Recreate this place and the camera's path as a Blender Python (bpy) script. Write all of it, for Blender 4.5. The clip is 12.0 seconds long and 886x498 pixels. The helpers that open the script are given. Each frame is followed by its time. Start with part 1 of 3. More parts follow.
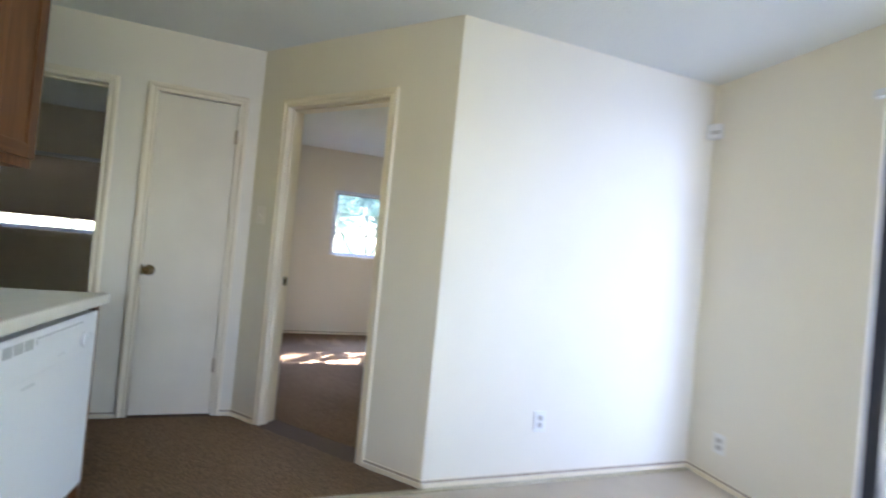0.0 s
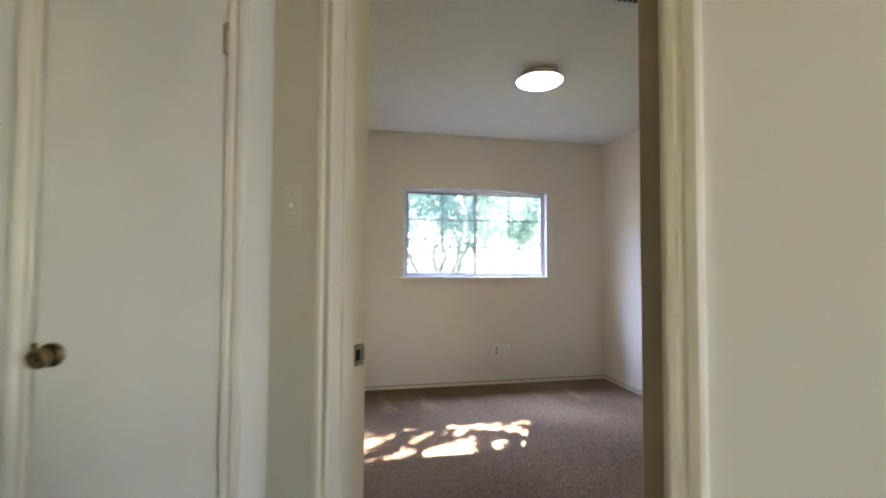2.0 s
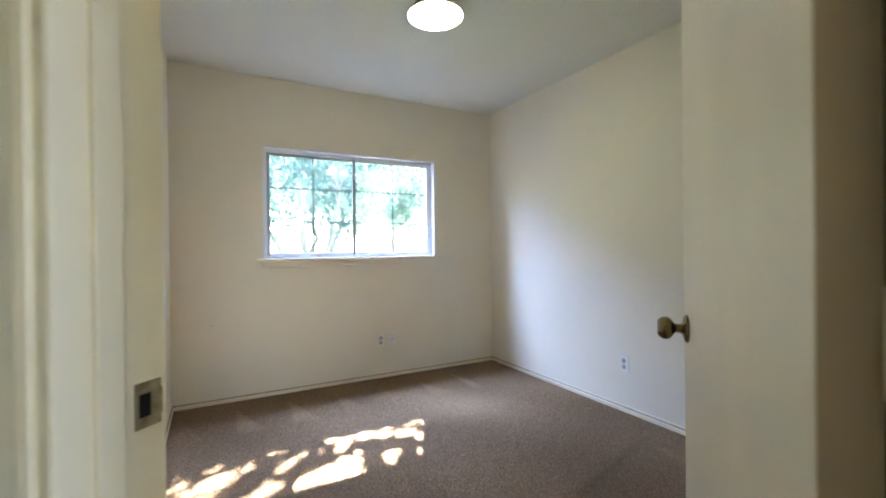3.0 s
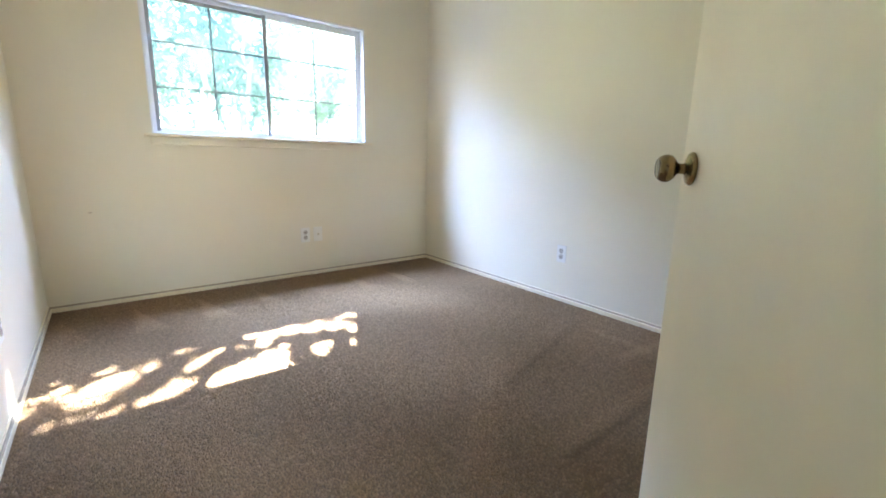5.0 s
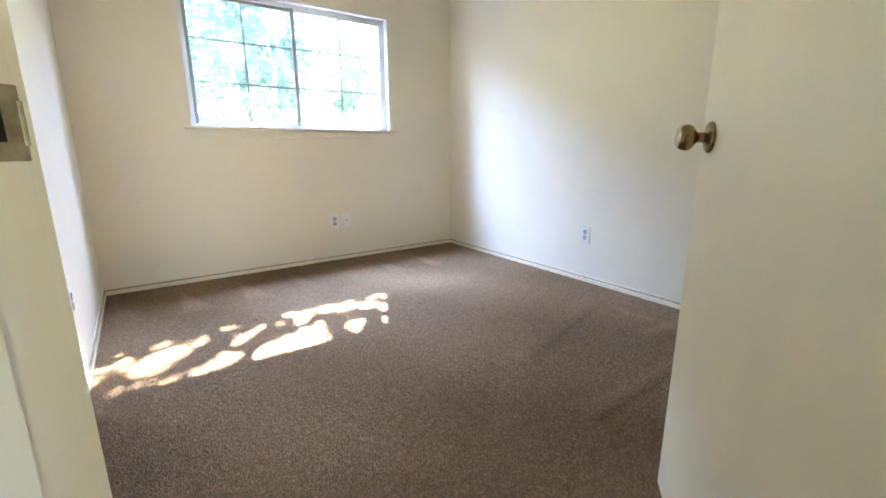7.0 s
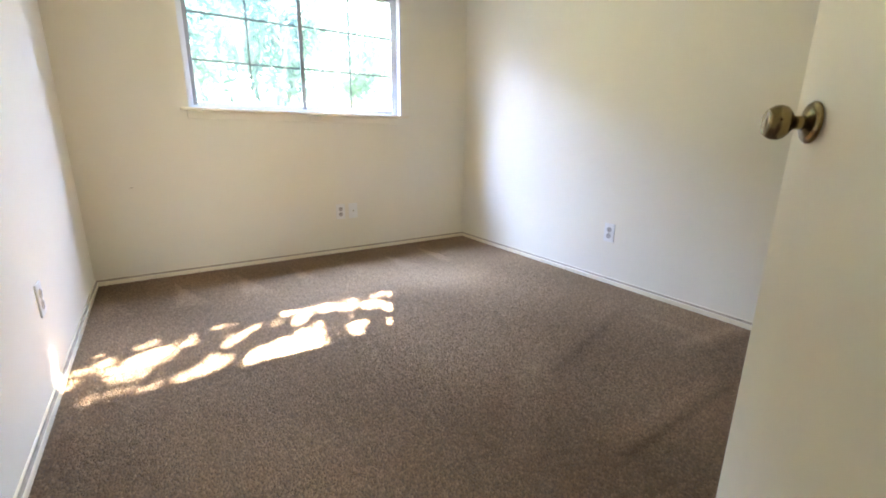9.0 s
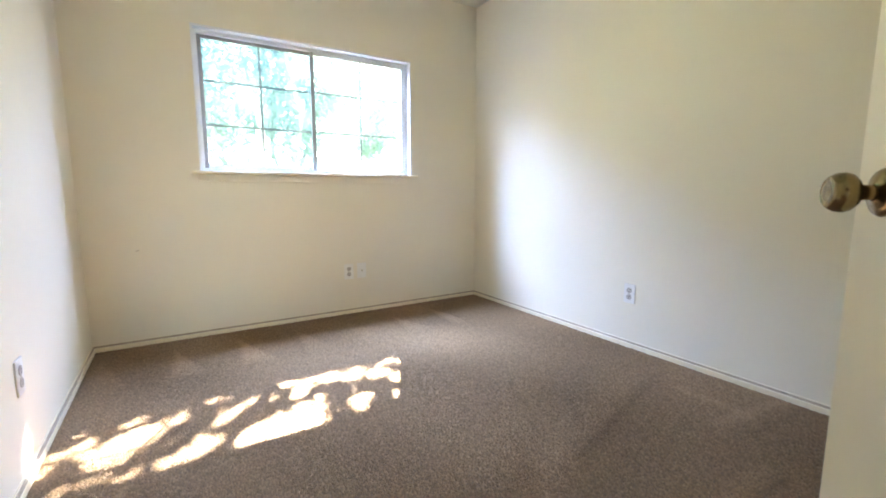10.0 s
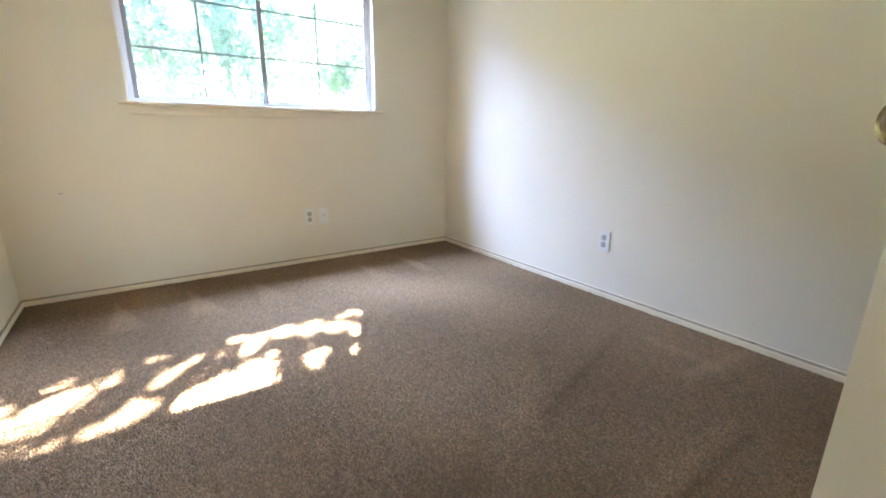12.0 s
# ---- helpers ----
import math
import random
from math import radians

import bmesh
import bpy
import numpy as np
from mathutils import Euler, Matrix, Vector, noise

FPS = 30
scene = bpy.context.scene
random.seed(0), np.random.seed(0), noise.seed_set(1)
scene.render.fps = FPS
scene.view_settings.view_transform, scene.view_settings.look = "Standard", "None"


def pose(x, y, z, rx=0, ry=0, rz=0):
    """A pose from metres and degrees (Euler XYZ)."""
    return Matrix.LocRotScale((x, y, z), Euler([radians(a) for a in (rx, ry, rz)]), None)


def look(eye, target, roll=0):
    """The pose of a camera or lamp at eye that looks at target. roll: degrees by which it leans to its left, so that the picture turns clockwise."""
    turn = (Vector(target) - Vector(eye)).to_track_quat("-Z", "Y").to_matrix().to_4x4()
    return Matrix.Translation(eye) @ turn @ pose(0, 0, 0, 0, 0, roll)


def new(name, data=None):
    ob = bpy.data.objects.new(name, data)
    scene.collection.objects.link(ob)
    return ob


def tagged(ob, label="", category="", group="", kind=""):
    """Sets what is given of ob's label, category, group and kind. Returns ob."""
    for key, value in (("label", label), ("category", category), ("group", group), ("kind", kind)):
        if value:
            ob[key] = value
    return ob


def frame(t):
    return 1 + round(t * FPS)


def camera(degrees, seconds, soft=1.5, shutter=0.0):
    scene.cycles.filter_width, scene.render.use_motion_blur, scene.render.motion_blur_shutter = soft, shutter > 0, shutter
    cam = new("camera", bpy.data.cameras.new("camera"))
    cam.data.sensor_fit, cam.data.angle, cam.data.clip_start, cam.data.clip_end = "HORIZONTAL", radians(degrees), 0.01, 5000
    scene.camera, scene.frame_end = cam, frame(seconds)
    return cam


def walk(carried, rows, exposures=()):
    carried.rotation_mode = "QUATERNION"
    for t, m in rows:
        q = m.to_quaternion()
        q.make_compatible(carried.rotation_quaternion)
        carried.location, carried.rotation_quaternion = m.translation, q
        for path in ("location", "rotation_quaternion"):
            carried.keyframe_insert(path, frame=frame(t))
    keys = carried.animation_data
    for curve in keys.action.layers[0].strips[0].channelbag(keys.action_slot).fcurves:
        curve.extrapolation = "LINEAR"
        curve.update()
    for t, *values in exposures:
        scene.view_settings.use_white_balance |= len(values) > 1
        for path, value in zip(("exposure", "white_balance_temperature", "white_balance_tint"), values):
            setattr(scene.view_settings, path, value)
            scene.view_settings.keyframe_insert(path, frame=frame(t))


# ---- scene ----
cam = camera(92.0, 12.0, soft=1.7, shutter=0.4)
PATH = [
    (0, (0.008, -0.345, 1.194), (0.627, 1.556, 1.22), 5.4),
    (0.2, (0.024, -0.141, 1.19), (0.449, 1.813, 1.23), 3.6),
    (0.5, (0.017, 0.126, 1.193), (0.207, 2.115, 1.268), 1.9),
    (0.8, (-0.004, 0.372, 1.198), (0.093, 2.37, 1.239), 2.2),
    (1, (-0.056, 0.583, 1.191), (0.08, 2.578, 1.195), 2.5),
    (1.2, (-0.06, 0.77, 1.195), (0.191, 2.755, 1.182), 0.8),
    (1.5, (-0.086, 1.03, 1.186), (0.209, 3.007, 1.183), -0.3),
    (2, (-0.094, 1.433, 1.174), (0.301, 3.392, 1.245), 0.3),
    (2.5, (-0.087, 1.76, 1.157), (0.71, 3.594, 1.227), 0.75),
    (2.8, (-0.044, 1.887, 1.145), (0.875, 3.664, 1.172), -0.1),
    (3, (-0.009, 1.975, 1.122), (0.942, 3.735, 1.116), -0.6),
    (3.5, (0.071, 2.138, 1.054), (1.087, 3.847, 0.843), -0.3),
    (3.7, (0.082, 2.176, 1.033), (1.188, 3.82, 0.766), 0.1),
    (5.5, (0.065, 2.225, 0.914), (1.28, 3.758, 0.493), 1.1),
    (6, (0.02, 2.196, 0.912), (1.218, 3.738, 0.478), 0.0),
    (6.5, (-0.004, 2.179, 0.903), (1.125, 3.767, 0.452), 0.1),
    (7, (-0.002, 2.168, 0.9), (1.122, 3.757, 0.443), -0.2),
    (9, (0.118, 2.335, 0.892), (1.191, 3.945, 0.386), 0.7),
    (9.5, (0.16, 2.385, 0.899), (1.228, 4.016, 0.452), 1.3),
    (10, (0.189, 2.425, 0.922), (1.239, 4.106, 0.657), 0.0),
    (10.5, (0.238, 2.456, 0.916), (1.123, 4.225, 0.624), -1.3),
    (11, (0.282, 2.486, 0.912), (1.2, 4.226, 0.551), -1.4),
    (11.5, (0.321, 2.518, 0.896), (1.378, 4.148, 0.421), 0.1),
    (12, (0.341, 2.54, 0.905), (1.45, 4.119, 0.381), 0.7),
]
EXPOSURES = [(0.0, 4.72, 6050, 20), (0.5, 4.42, 6180, 20), (1.0, 4.35, 6450, 20), (1.5, 4.5, 6650, 20), (2.0, 4.64, 6600, 19), (2.5, 4.88, 6600, 18), (3.0, 4.97, 6350, 12), (3.7, 4.95, 6300, 12), (5.3, 5.56, 6450, 9), (7.2, 5.58, 6550, 11), (8.8, 5.54, 6850, 13), (10.5, 5.57, 6750, 11), (12.0, 5.45, 6850, 12)]
walk(cam, [(t, look(eye, target, roll)) for t, eye, target, roll in PATH], EXPOSURES)

# ---- light ----
SUN_WAY = Vector((-0.435, -0.84, -1.0)).normalized()
world = bpy.data.worlds.new("sky")
scene.world = world
world.use_nodes = True
sky = world.node_tree.nodes.new("ShaderNodeTexSky")
sky.sky_type = "NISHITA"
sky.sun_disc = False
sky.sun_elevation = math.asin(-SUN_WAY.z)
sky.sun_rotation = math.atan2(-SUN_WAY.x, -SUN_WAY.y)
world.node_tree.links.new(sky.outputs[0], world.node_tree.nodes["Background"].inputs[0])
world.node_tree.nodes["Background"].inputs[1].default_value = 0.1
sun_data = bpy.data.lights.new("sun", "SUN")
sun_data.energy, sun_data.angle, sun_data.color = 4.7, radians(0.45), (1.0, 0.998, 0.99)
sun = new("sun", sun_data)
sun.matrix_world = look((6, 12, 12), Vector((6, 12, 12)) + SUN_WAY)


def fill_lamp(name, place, target, width, height, power, color=(0.66, 0.83, 1.0), spread=180):
    """An added area lamp that fills in for daylight near an opening."""
    data = bpy.data.lights.new(name, "AREA")
    data.shape, data.size, data.size_y, data.energy, data.color = "RECTANGLE", width, height, power, color
    data.spread = radians(spread)
    lamp = new(name, data)
    lamp.matrix_world = look(place, target)
    return lamp


fill_lamp("daylight_fill", (2.62, -0.45, 1.05), (2.37, 0.52, 1.05), 0.6, 1.9, 1.3, (0.44, 0.6, 1.0), 95)
# unseen panel outdoors above the window, added in place of the high sky
fill_lamp("daylight_fill", (1.08, 6.4, 2.95), (1.08, 5.4, 2.6), 3.0, 1.3, 45.0, (0.39, 0.56, 1.0))
# warm fill added at the invented south window to lighten hall and kitchen
fill_lamp("daylight_fill", (-0.3, -3.24, 1.5), (-0.1, 0.0, 1.4), 1.1, 1.0, 0.6, (1.0, 0.77, 0.54))


# ---- materials ----
def material(name, colour, rough=0.6, metal=0.0, scale=8.0, vary=0.06, grain=200.0, bump=0.1, depth=0.002, coat=0.0, spots=0.0):
    """A painted or plain surface: two scales of colour variation, one of relief, uneven gloss."""
    m = bpy.data.materials.new(name)
    m.use_nodes = True
    t = m.node_tree
    b = t.nodes["Principled BSDF"]
    geo = t.nodes.new("ShaderNodeTexCoord")
    big, fine = t.nodes.new("ShaderNodeTexNoise"), t.nodes.new("ShaderNodeTexNoise")
    big.inputs["Scale"].default_value, big.inputs["Detail"].default_value = scale, 5
    fine.inputs["Scale"].default_value, fine.inputs["Detail"].default_value = grain, 3
    t.links.new(geo.outputs["Object"], big.inputs["Vector"])
    t.links.new(geo.outputs["Object"], fine.inputs["Vector"])
    ramp = t.nodes.new("ShaderNodeValToRGB")
    ramp.color_ramp.elements[0].position, ramp.color_ramp.elements[1].position = 0.3, 0.7
    ramp.color_ramp.elements[0].color = [c * (1 - vary) for c in colour] + [1]
    ramp.color_ramp.elements[1].color = [min(1, c * (1 + vary)) for c in colour] + [1]
    t.links.new(big.outputs["Fac"], ramp.inputs["Fac"])
    last = ramp.outputs["Color"]
    if spots:
        mix = t.nodes.new("ShaderNodeMix")
        mix.data_type = "RGBA"
        mix.blend_type = "MULTIPLY"
        mix.inputs["Factor"].default_value = spots
        t.links.new(last, mix.inputs["A"])
        t.links.new(fine.outputs["Color"], mix.inputs["B"])
        last = mix.outputs["Result"]
    t.links.new(last, b.inputs["Base Color"])
    b.inputs["Metallic"].default_value = metal
    b.inputs["Coat Weight"].default_value = coat
    gloss = t.nodes.new("ShaderNodeMapRange")
    gloss.inputs["To Min"].default_value, gloss.inputs["To Max"].default_value = rough * 0.85, min(1, rough * 1.15)
    t.links.new(big.outputs["Fac"], gloss.inputs["Value"])
    t.links.new(gloss.outputs["Result"], b.inputs["Roughness"])
    rel = t.nodes.new("ShaderNodeBump")
    rel.inputs["Strength"].default_value, rel.inputs["Distance"].default_value = bump, depth
    t.links.new(fine.outputs["Fac"], rel.inputs["Height"])
    t.links.new(rel.outputs["Normal"], b.inputs["Normal"])
    return m


def wood(name, dark, light, rough=0.45, along=2):
    """Varnished oak: long grain lines along one axis."""
    m = bpy.data.materials.new(name)
    m.use_nodes = True
    t = m.node_tree
    b = t.nodes["Principled BSDF"]
    geo, mapping = t.nodes.new("ShaderNodeTexCoord"), t.nodes.new("ShaderNodeMapping")
    size = [34, 34, 34]
    size[along] = 3
    mapping.inputs["Scale"].default_value = size
    t.links.new(geo.outputs["Object"], mapping.inputs["Vector"])
    n = t.nodes.new("ShaderNodeTexNoise")
    n.inputs["Scale"].default_value, n.inputs["Detail"].default_value, n.inputs["Distortion"].default_value = 1.0, 6, 1.2
    t.links.new(mapping.outputs["Vector"], n.inputs["Vector"])
    ramp = t.nodes.new("ShaderNodeValToRGB")
    ramp.color_ramp.elements[0].position, ramp.color_ramp.elements[1].position = 0.35, 0.68
    ramp.color_ramp.elements[0].color, ramp.color_ramp.elements[1].color = (*dark, 1), (*light, 1)
    t.links.new(n.outputs["Fac"], ramp.inputs["Fac"])
    t.links.new(ramp.outputs["Color"], b.inputs["Base Color"])
    b.inputs["Roughness"].default_value = rough
    rel = t.nodes.new("ShaderNodeBump")
    rel.inputs["Strength"].default_value, rel.inputs["Distance"].default_value = 0.25, 0.001
    t.links.new(n.outputs["Fac"], rel.inputs["Height"])
    t.links.new(rel.outputs["Normal"], b.inputs["Normal"])
    return m


def glow(name, colour, strength):
    m = bpy.data.materials.new(name)
    m.use_nodes = True
    b = m.node_tree.nodes["Principled BSDF"]
    b.inputs["Base Color"].default_value = (0.9, 0.88, 0.82, 1)
    b.inputs["Emission Color"].default_value = (*colour, 1)
    b.inputs["Emission Strength"].default_value = strength
    return m


def clear_glass(name):
    m = bpy.data.materials.new(name)
    m.use_nodes = True
    t = m.node_tree
    t.nodes.remove(t.nodes["Principled BSDF"])
    clear, shine = t.nodes.new("ShaderNodeBsdfTransparent"), t.nodes.new("ShaderNodeBsdfGlossy")
    mix, fr = t.nodes.new("ShaderNodeMixShader"), t.nodes.new("ShaderNodeFresnel")
    clear.inputs["Color"].default_value = (0.93, 0.97, 0.96, 1)
    shine.inputs["Roughness"].default_value = 0.02
    fr.inputs["IOR"].default_value = 1.45
    t.links.new(fr.outputs[0], mix.inputs[0])
    t.links.new(clear.outputs[0], mix.inputs[1])
    t.links.new(shine.outputs[0], mix.inputs[2])
    # faint translucent film added to lay a pale haze over the view
    haze, film = t.nodes.new("ShaderNodeBsdfTranslucent"), t.nodes.new("ShaderNodeMixShader")
    haze.inputs["Color"].default_value = (0.8, 0.85, 0.85, 1)
    film.inputs[0].default_value = 0.007
    t.links.new(mix.outputs[0], film.inputs[1])
    t.links.new(haze.outputs[0], film.inputs[2])
    t.links.new(film.outputs[0], t.nodes["Material Output"].inputs["Surface"])
    return m


def screen_mesh(name, through_share):
    """Fine insect screen: too fine to see its threads, so it thins and veils what is behind."""
    m = bpy.data.materials.new(name)
    m.use_nodes = True
    t = m.node_tree
    t.nodes.remove(t.nodes["Principled BSDF"])
    veil, clear, mix = t.nodes.new("ShaderNodeBsdfTranslucent"), t.nodes.new("ShaderNodeBsdfTransparent"), t.nodes.new("ShaderNodeMixShader")
    veil.inputs["Color"].default_value = (0.02, 0.03, 0.03, 1)
    mix.inputs[0].default_value = through_share
    t.links.new(veil.outputs[0], mix.inputs[1])
    t.links.new(clear.outputs[0], mix.inputs[2])
    t.links.new(mix.outputs[0], t.nodes["Material Output"].inputs["Surface"])
    return m


def leaf_material(name, dark, light):
    m = bpy.data.materials.new(name)
    m.use_nodes = True
    t = m.node_tree
    b = t.nodes["Principled BSDF"]
    geo = t.nodes.new("ShaderNodeNewGeometry")
    ramp = t.nodes.new("ShaderNodeValToRGB")
    ramp.color_ramp.elements[0].color, ramp.color_ramp.elements[1].color = (*dark, 1), (*light, 1)
    t.links.new(geo.outputs["Random Per Island"], ramp.inputs["Fac"])
    t.links.new(ramp.outputs["Color"], b.inputs["Base Color"])
    b.inputs["Roughness"].default_value = 0.5
    tr, mix = t.nodes.new("ShaderNodeBsdfTranslucent"), t.nodes.new("ShaderNodeMixShader")
    lit = t.nodes.new("ShaderNodeMix")
    lit.data_type, lit.blend_type = "RGBA", "MIX"
    lit.inputs["Factor"].default_value = 0.5
    lit.inputs["B"].default_value = (0.56, 0.72, 0.69, 1)
    t.links.new(ramp.outputs["Color"], lit.inputs["A"])
    t.links.new(lit.outputs["Result"], tr.inputs["Color"])
    mix.inputs[0].default_value = 0.65
    t.links.new(b.outputs[0], mix.inputs[1])
    t.links.new(tr.outputs[0], mix.inputs[2])
    t.links.new(mix.outputs[0], t.nodes["Material Output"].inputs["Surface"])
    return m


PAINT = material("wall_paint", (0.82, 0.757, 0.618), 0.7, scale=1.3, vary=0.025, grain=160, bump=0.16, depth=0.0015)
CEIL = material("ceiling_texture", (0.77, 0.77, 0.7), 0.9, scale=1.0, vary=0.03, grain=85, bump=0.8, depth=0.007)
TRIM = material("trim_paint", (0.83, 0.735, 0.545), 0.35, scale=3, vary=0.03, grain=60, bump=0.05)
HINGE = material("paint_smeared_hinge", (0.55, 0.45, 0.31), 0.4, metal=0.2, scale=20, vary=0.2, grain=80, bump=0.1)
WARM_EDGE = material("warm_tinted_edge", (0.42, 0.31, 0.19), 0.6, scale=5, vary=0.1, grain=90, bump=0.08)
DOOR = material("door_paint", (0.8, 0.725, 0.575), 0.52, scale=2.6, vary=0.06, grain=45, bump=0.06)
WHITE = material("white_enamel", (0.8, 0.81, 0.82), 0.22, scale=2, vary=0.015, grain=90, bump=0.02)
DULL_BROWN = material("dull_brown", (0.44, 0.36, 0.27), 0.9, scale=20, vary=0.2)
IVORY = material("ivory_plastic", (0.86, 0.8, 0.68), 0.4, scale=20, vary=0.03)
SOCKET = material("aged_socket", (0.5, 0.46, 0.4), 0.4, scale=30, vary=0.04)
PLASTIC = material("white_plastic", (0.82, 0.8, 0.75), 0.35, scale=20, vary=0.02, grain=200, bump=0.02)
SLOT = material("dark_slot", (0.05, 0.045, 0.04), 0.6, grain=100, bump=0.02)
ENAMEL = material("aged_white_enamel", (0.66, 0.66, 0.67), 0.5, scale=2, vary=0.03, grain=90, bump=0.03)
PRINT = material("pale_grey_print", (0.46, 0.47, 0.48), 0.5, grain=100, bump=0.02)
GREY = material("grey_plastic_and_sash_shade", (0.3, 0.3, 0.3), 0.5, grain=100, bump=0.02)
ALU = material("painted_aluminium", (0.76, 0.77, 0.78), 0.4, metal=0.0, scale=6, vary=0.04, grain=80, bump=0.04)
MUNTIN = material("grey_grid_bar", (0.14, 0.15, 0.16), 0.5, metal=0.0, scale=6, vary=0.05, grain=80, bump=0.03)
BRONZE = material("dark_aluminium", (0.05, 0.05, 0.055), 0.4, metal=0.6, grain=80, bump=0.04)
BRASS = material("antique_brass", (0.27, 0.2, 0.1), 0.22, metal=1.0, scale=45, vary=0.25, grain=220, bump=0.03)
AGED = material("worn_brass", (0.36, 0.31, 0.2), 0.45, metal=0.8, scale=60, vary=0.3, grain=200, bump=0.08)
VOID = material("empty_hole", (0.012, 0.011, 0.01), 0.9, grain=100, bump=0.02)
STEEL = material("brass_plate", (0.55, 0.5, 0.36), 0.35, metal=0.9, scale=40, vary=0.12, grain=200, bump=0.04)
CARPET = material("brown_carpet", (0.2, 0.134, 0.08), 0.95, scale=2.2, vary=0.1, grain=230, bump=0.9, depth=0.008, spots=0.35)
YARN = bpy.data.materials.new("carpet_yarn")
YARN.use_nodes = True
yt = YARN.node_tree
yb = yt.nodes["Principled BSDF"]
ya, yg, yr, ym = yt.nodes.new("ShaderNodeAttribute"), yt.nodes.new("ShaderNodeNewGeometry"), yt.nodes.new("ShaderNodeValToRGB"), yt.nodes.new("ShaderNodeMix")
ya.attribute_name = "nap_shade"
yr.color_ramp.elements[0].color, yr.color_ramp.elements[1].color = (0.232, 0.154, 0.09, 1), (0.32, 0.214, 0.127, 1)
yt.links.new(yg.outputs["Random Per Island"], yr.inputs["Fac"])
ym.data_type, ym.blend_type = "RGBA", "MULTIPLY"
ym.inputs["Factor"].default_value = 1.0
yv = yt.nodes.new("ShaderNodeMapRange")
yv.inputs["To Min"].default_value, yv.inputs["To Max"].default_value = 0.62, 1.38
yt.links.new(ya.outputs["Fac"], yv.inputs["Value"])
yt.links.new(yr.outputs["Color"], ym.inputs["A"])
yt.links.new(yv.outputs["Result"], ym.inputs["B"])
yt.links.new(ym.outputs["Result"], yb.inputs["Base Color"])
yb.inputs["Roughness"].default_value = 0.9
yb.inputs["Sheen Weight"].default_value = 0.2
yb.inputs["Sheen Tint"].default_value = (0.55, 0.4, 0.27, 1)
yb.inputs["Specular IOR Level"].default_value = 0.08
VINYL = material("beige_vinyl", (0.55, 0.47, 0.36), 0.35, scale=5, vary=0.06, grain=60, bump=0.05)
LAMINATE = material("beige_laminate", (0.6, 0.565, 0.5), 0.4, scale=12, vary=0.05, grain=300, bump=0.03, spots=0.06)
DARK_STRIP = wood("dark_brown_strip", (0.03, 0.018, 0.011), (0.07, 0.04, 0.024), 0.7)
OAK = wood("oak_upright", (0.085, 0.029, 0.008), (0.15, 0.058, 0.017))
OAK_Y = wood("oak_lengthwise", (0.085, 0.029, 0.008), (0.15, 0.058, 0.017), along=1)
GLASS = clear_glass("window_glass")
SCREEN = screen_mesh("insect_screen_mesh", 0.72)
BARK = material("bark", (0.36, 0.33, 0.3), 0.9, scale=9, vary=0.3, grain=40, bump=0.8, depth=0.02)
LEAF = leaf_material("leaf_green", (0.07, 0.14, 0.09), (0.13, 0.22, 0.15))
LEAF_FAR = leaf_material("leaf_dark", (0.07, 0.13, 0.08), (0.12, 0.19, 0.11))
GRASS = material("grass_ground", (0.16, 0.17, 0.07), 0.95, scale=0.8, vary=0.3, grain=25, bump=0.8, depth=0.03)
SIDING = material("outer_siding", (0.5, 0.46, 0.4), 0.8, scale=2, vary=0.08, grain=60, bump=0.2)
CONCRETE = material("pale_concrete", (0.5, 0.48, 0.44), 0.9, scale=1.5, vary=0.1, grain=50, bump=0.2)
SHADE = material("blind_slat", (0.33, 0.28, 0.23), 0.55, scale=6, vary=0.04, grain=100, bump=0.03)
GLOW = glow("lamp_dome_glow", (0.98, 0.99, 0.97), 0.55)
GLOW_FAR = glow("lamp_dome_glow_far", (1.0, 0.95, 0.86), 0.08)


# ---- mesh helpers ----
def part(name, bm, mat, parent=None, label="", smooth=False):
    me = bpy.data.meshes.new(name)
    bmesh.ops.recalc_face_normals(bm, faces=bm.faces)
    bm.to_mesh(me)
    bm.free()
    if smooth:
        me.shade_smooth()
    me.materials.append(mat)
    ob = new(name, me)
    if parent is not None:
        ob.parent = parent
    if label:
        tagged(ob, label)
    return ob


def add_box(bm, lo, hi, bevel=0.0):
    made = bmesh.ops.create_cube(bm, size=1.0)["verts"]
    for v in made:
        v.co = Vector([lo[k] + (v.co[k] + 0.5) * (hi[k] - lo[k]) for k in range(3)])
    if bevel:
        edges = list({e for v in made for e in v.link_edges})
        bmesh.ops.bevel(bm, geom=edges, offset=bevel, segments=2, profile=0.6, affect="EDGES")
    return bm


def box(lo, hi, bevel=0.0):
    return add_box(bmesh.new(), lo, hi, bevel)


def lathe(bm, profile, axis_origin, axis, steps=24):
    """Turns (radius, along) pairs round an axis."""
    axis = Vector(axis).normalized()
    side = axis.orthogonal().normalized()
    up = axis.cross(side)
    rings = []
    for r, a in profile:
        ring = []
        for k in range(steps):
            w = 2 * math.pi * k / steps
            ring.append(bm.verts.new(Vector(axis_origin) + axis * a + (side * math.cos(w) + up * math.sin(w)) * max(r, 1e-4)))
        rings.append(ring)
    for a, b in zip(rings, rings[1:]):
        for k in range(steps):
            bm.faces.new((a[k], a[(k + 1) % steps], b[(k + 1) % steps], b[k]))
    bm.faces.new(rings[0])
    bm.faces.new(rings[-1])
    return bm


def empty(name, m=None):
    ob = new(name)
    ob.empty_display_size = 0.1
    if m is not None:
        ob.matrix_world = m
    return ob


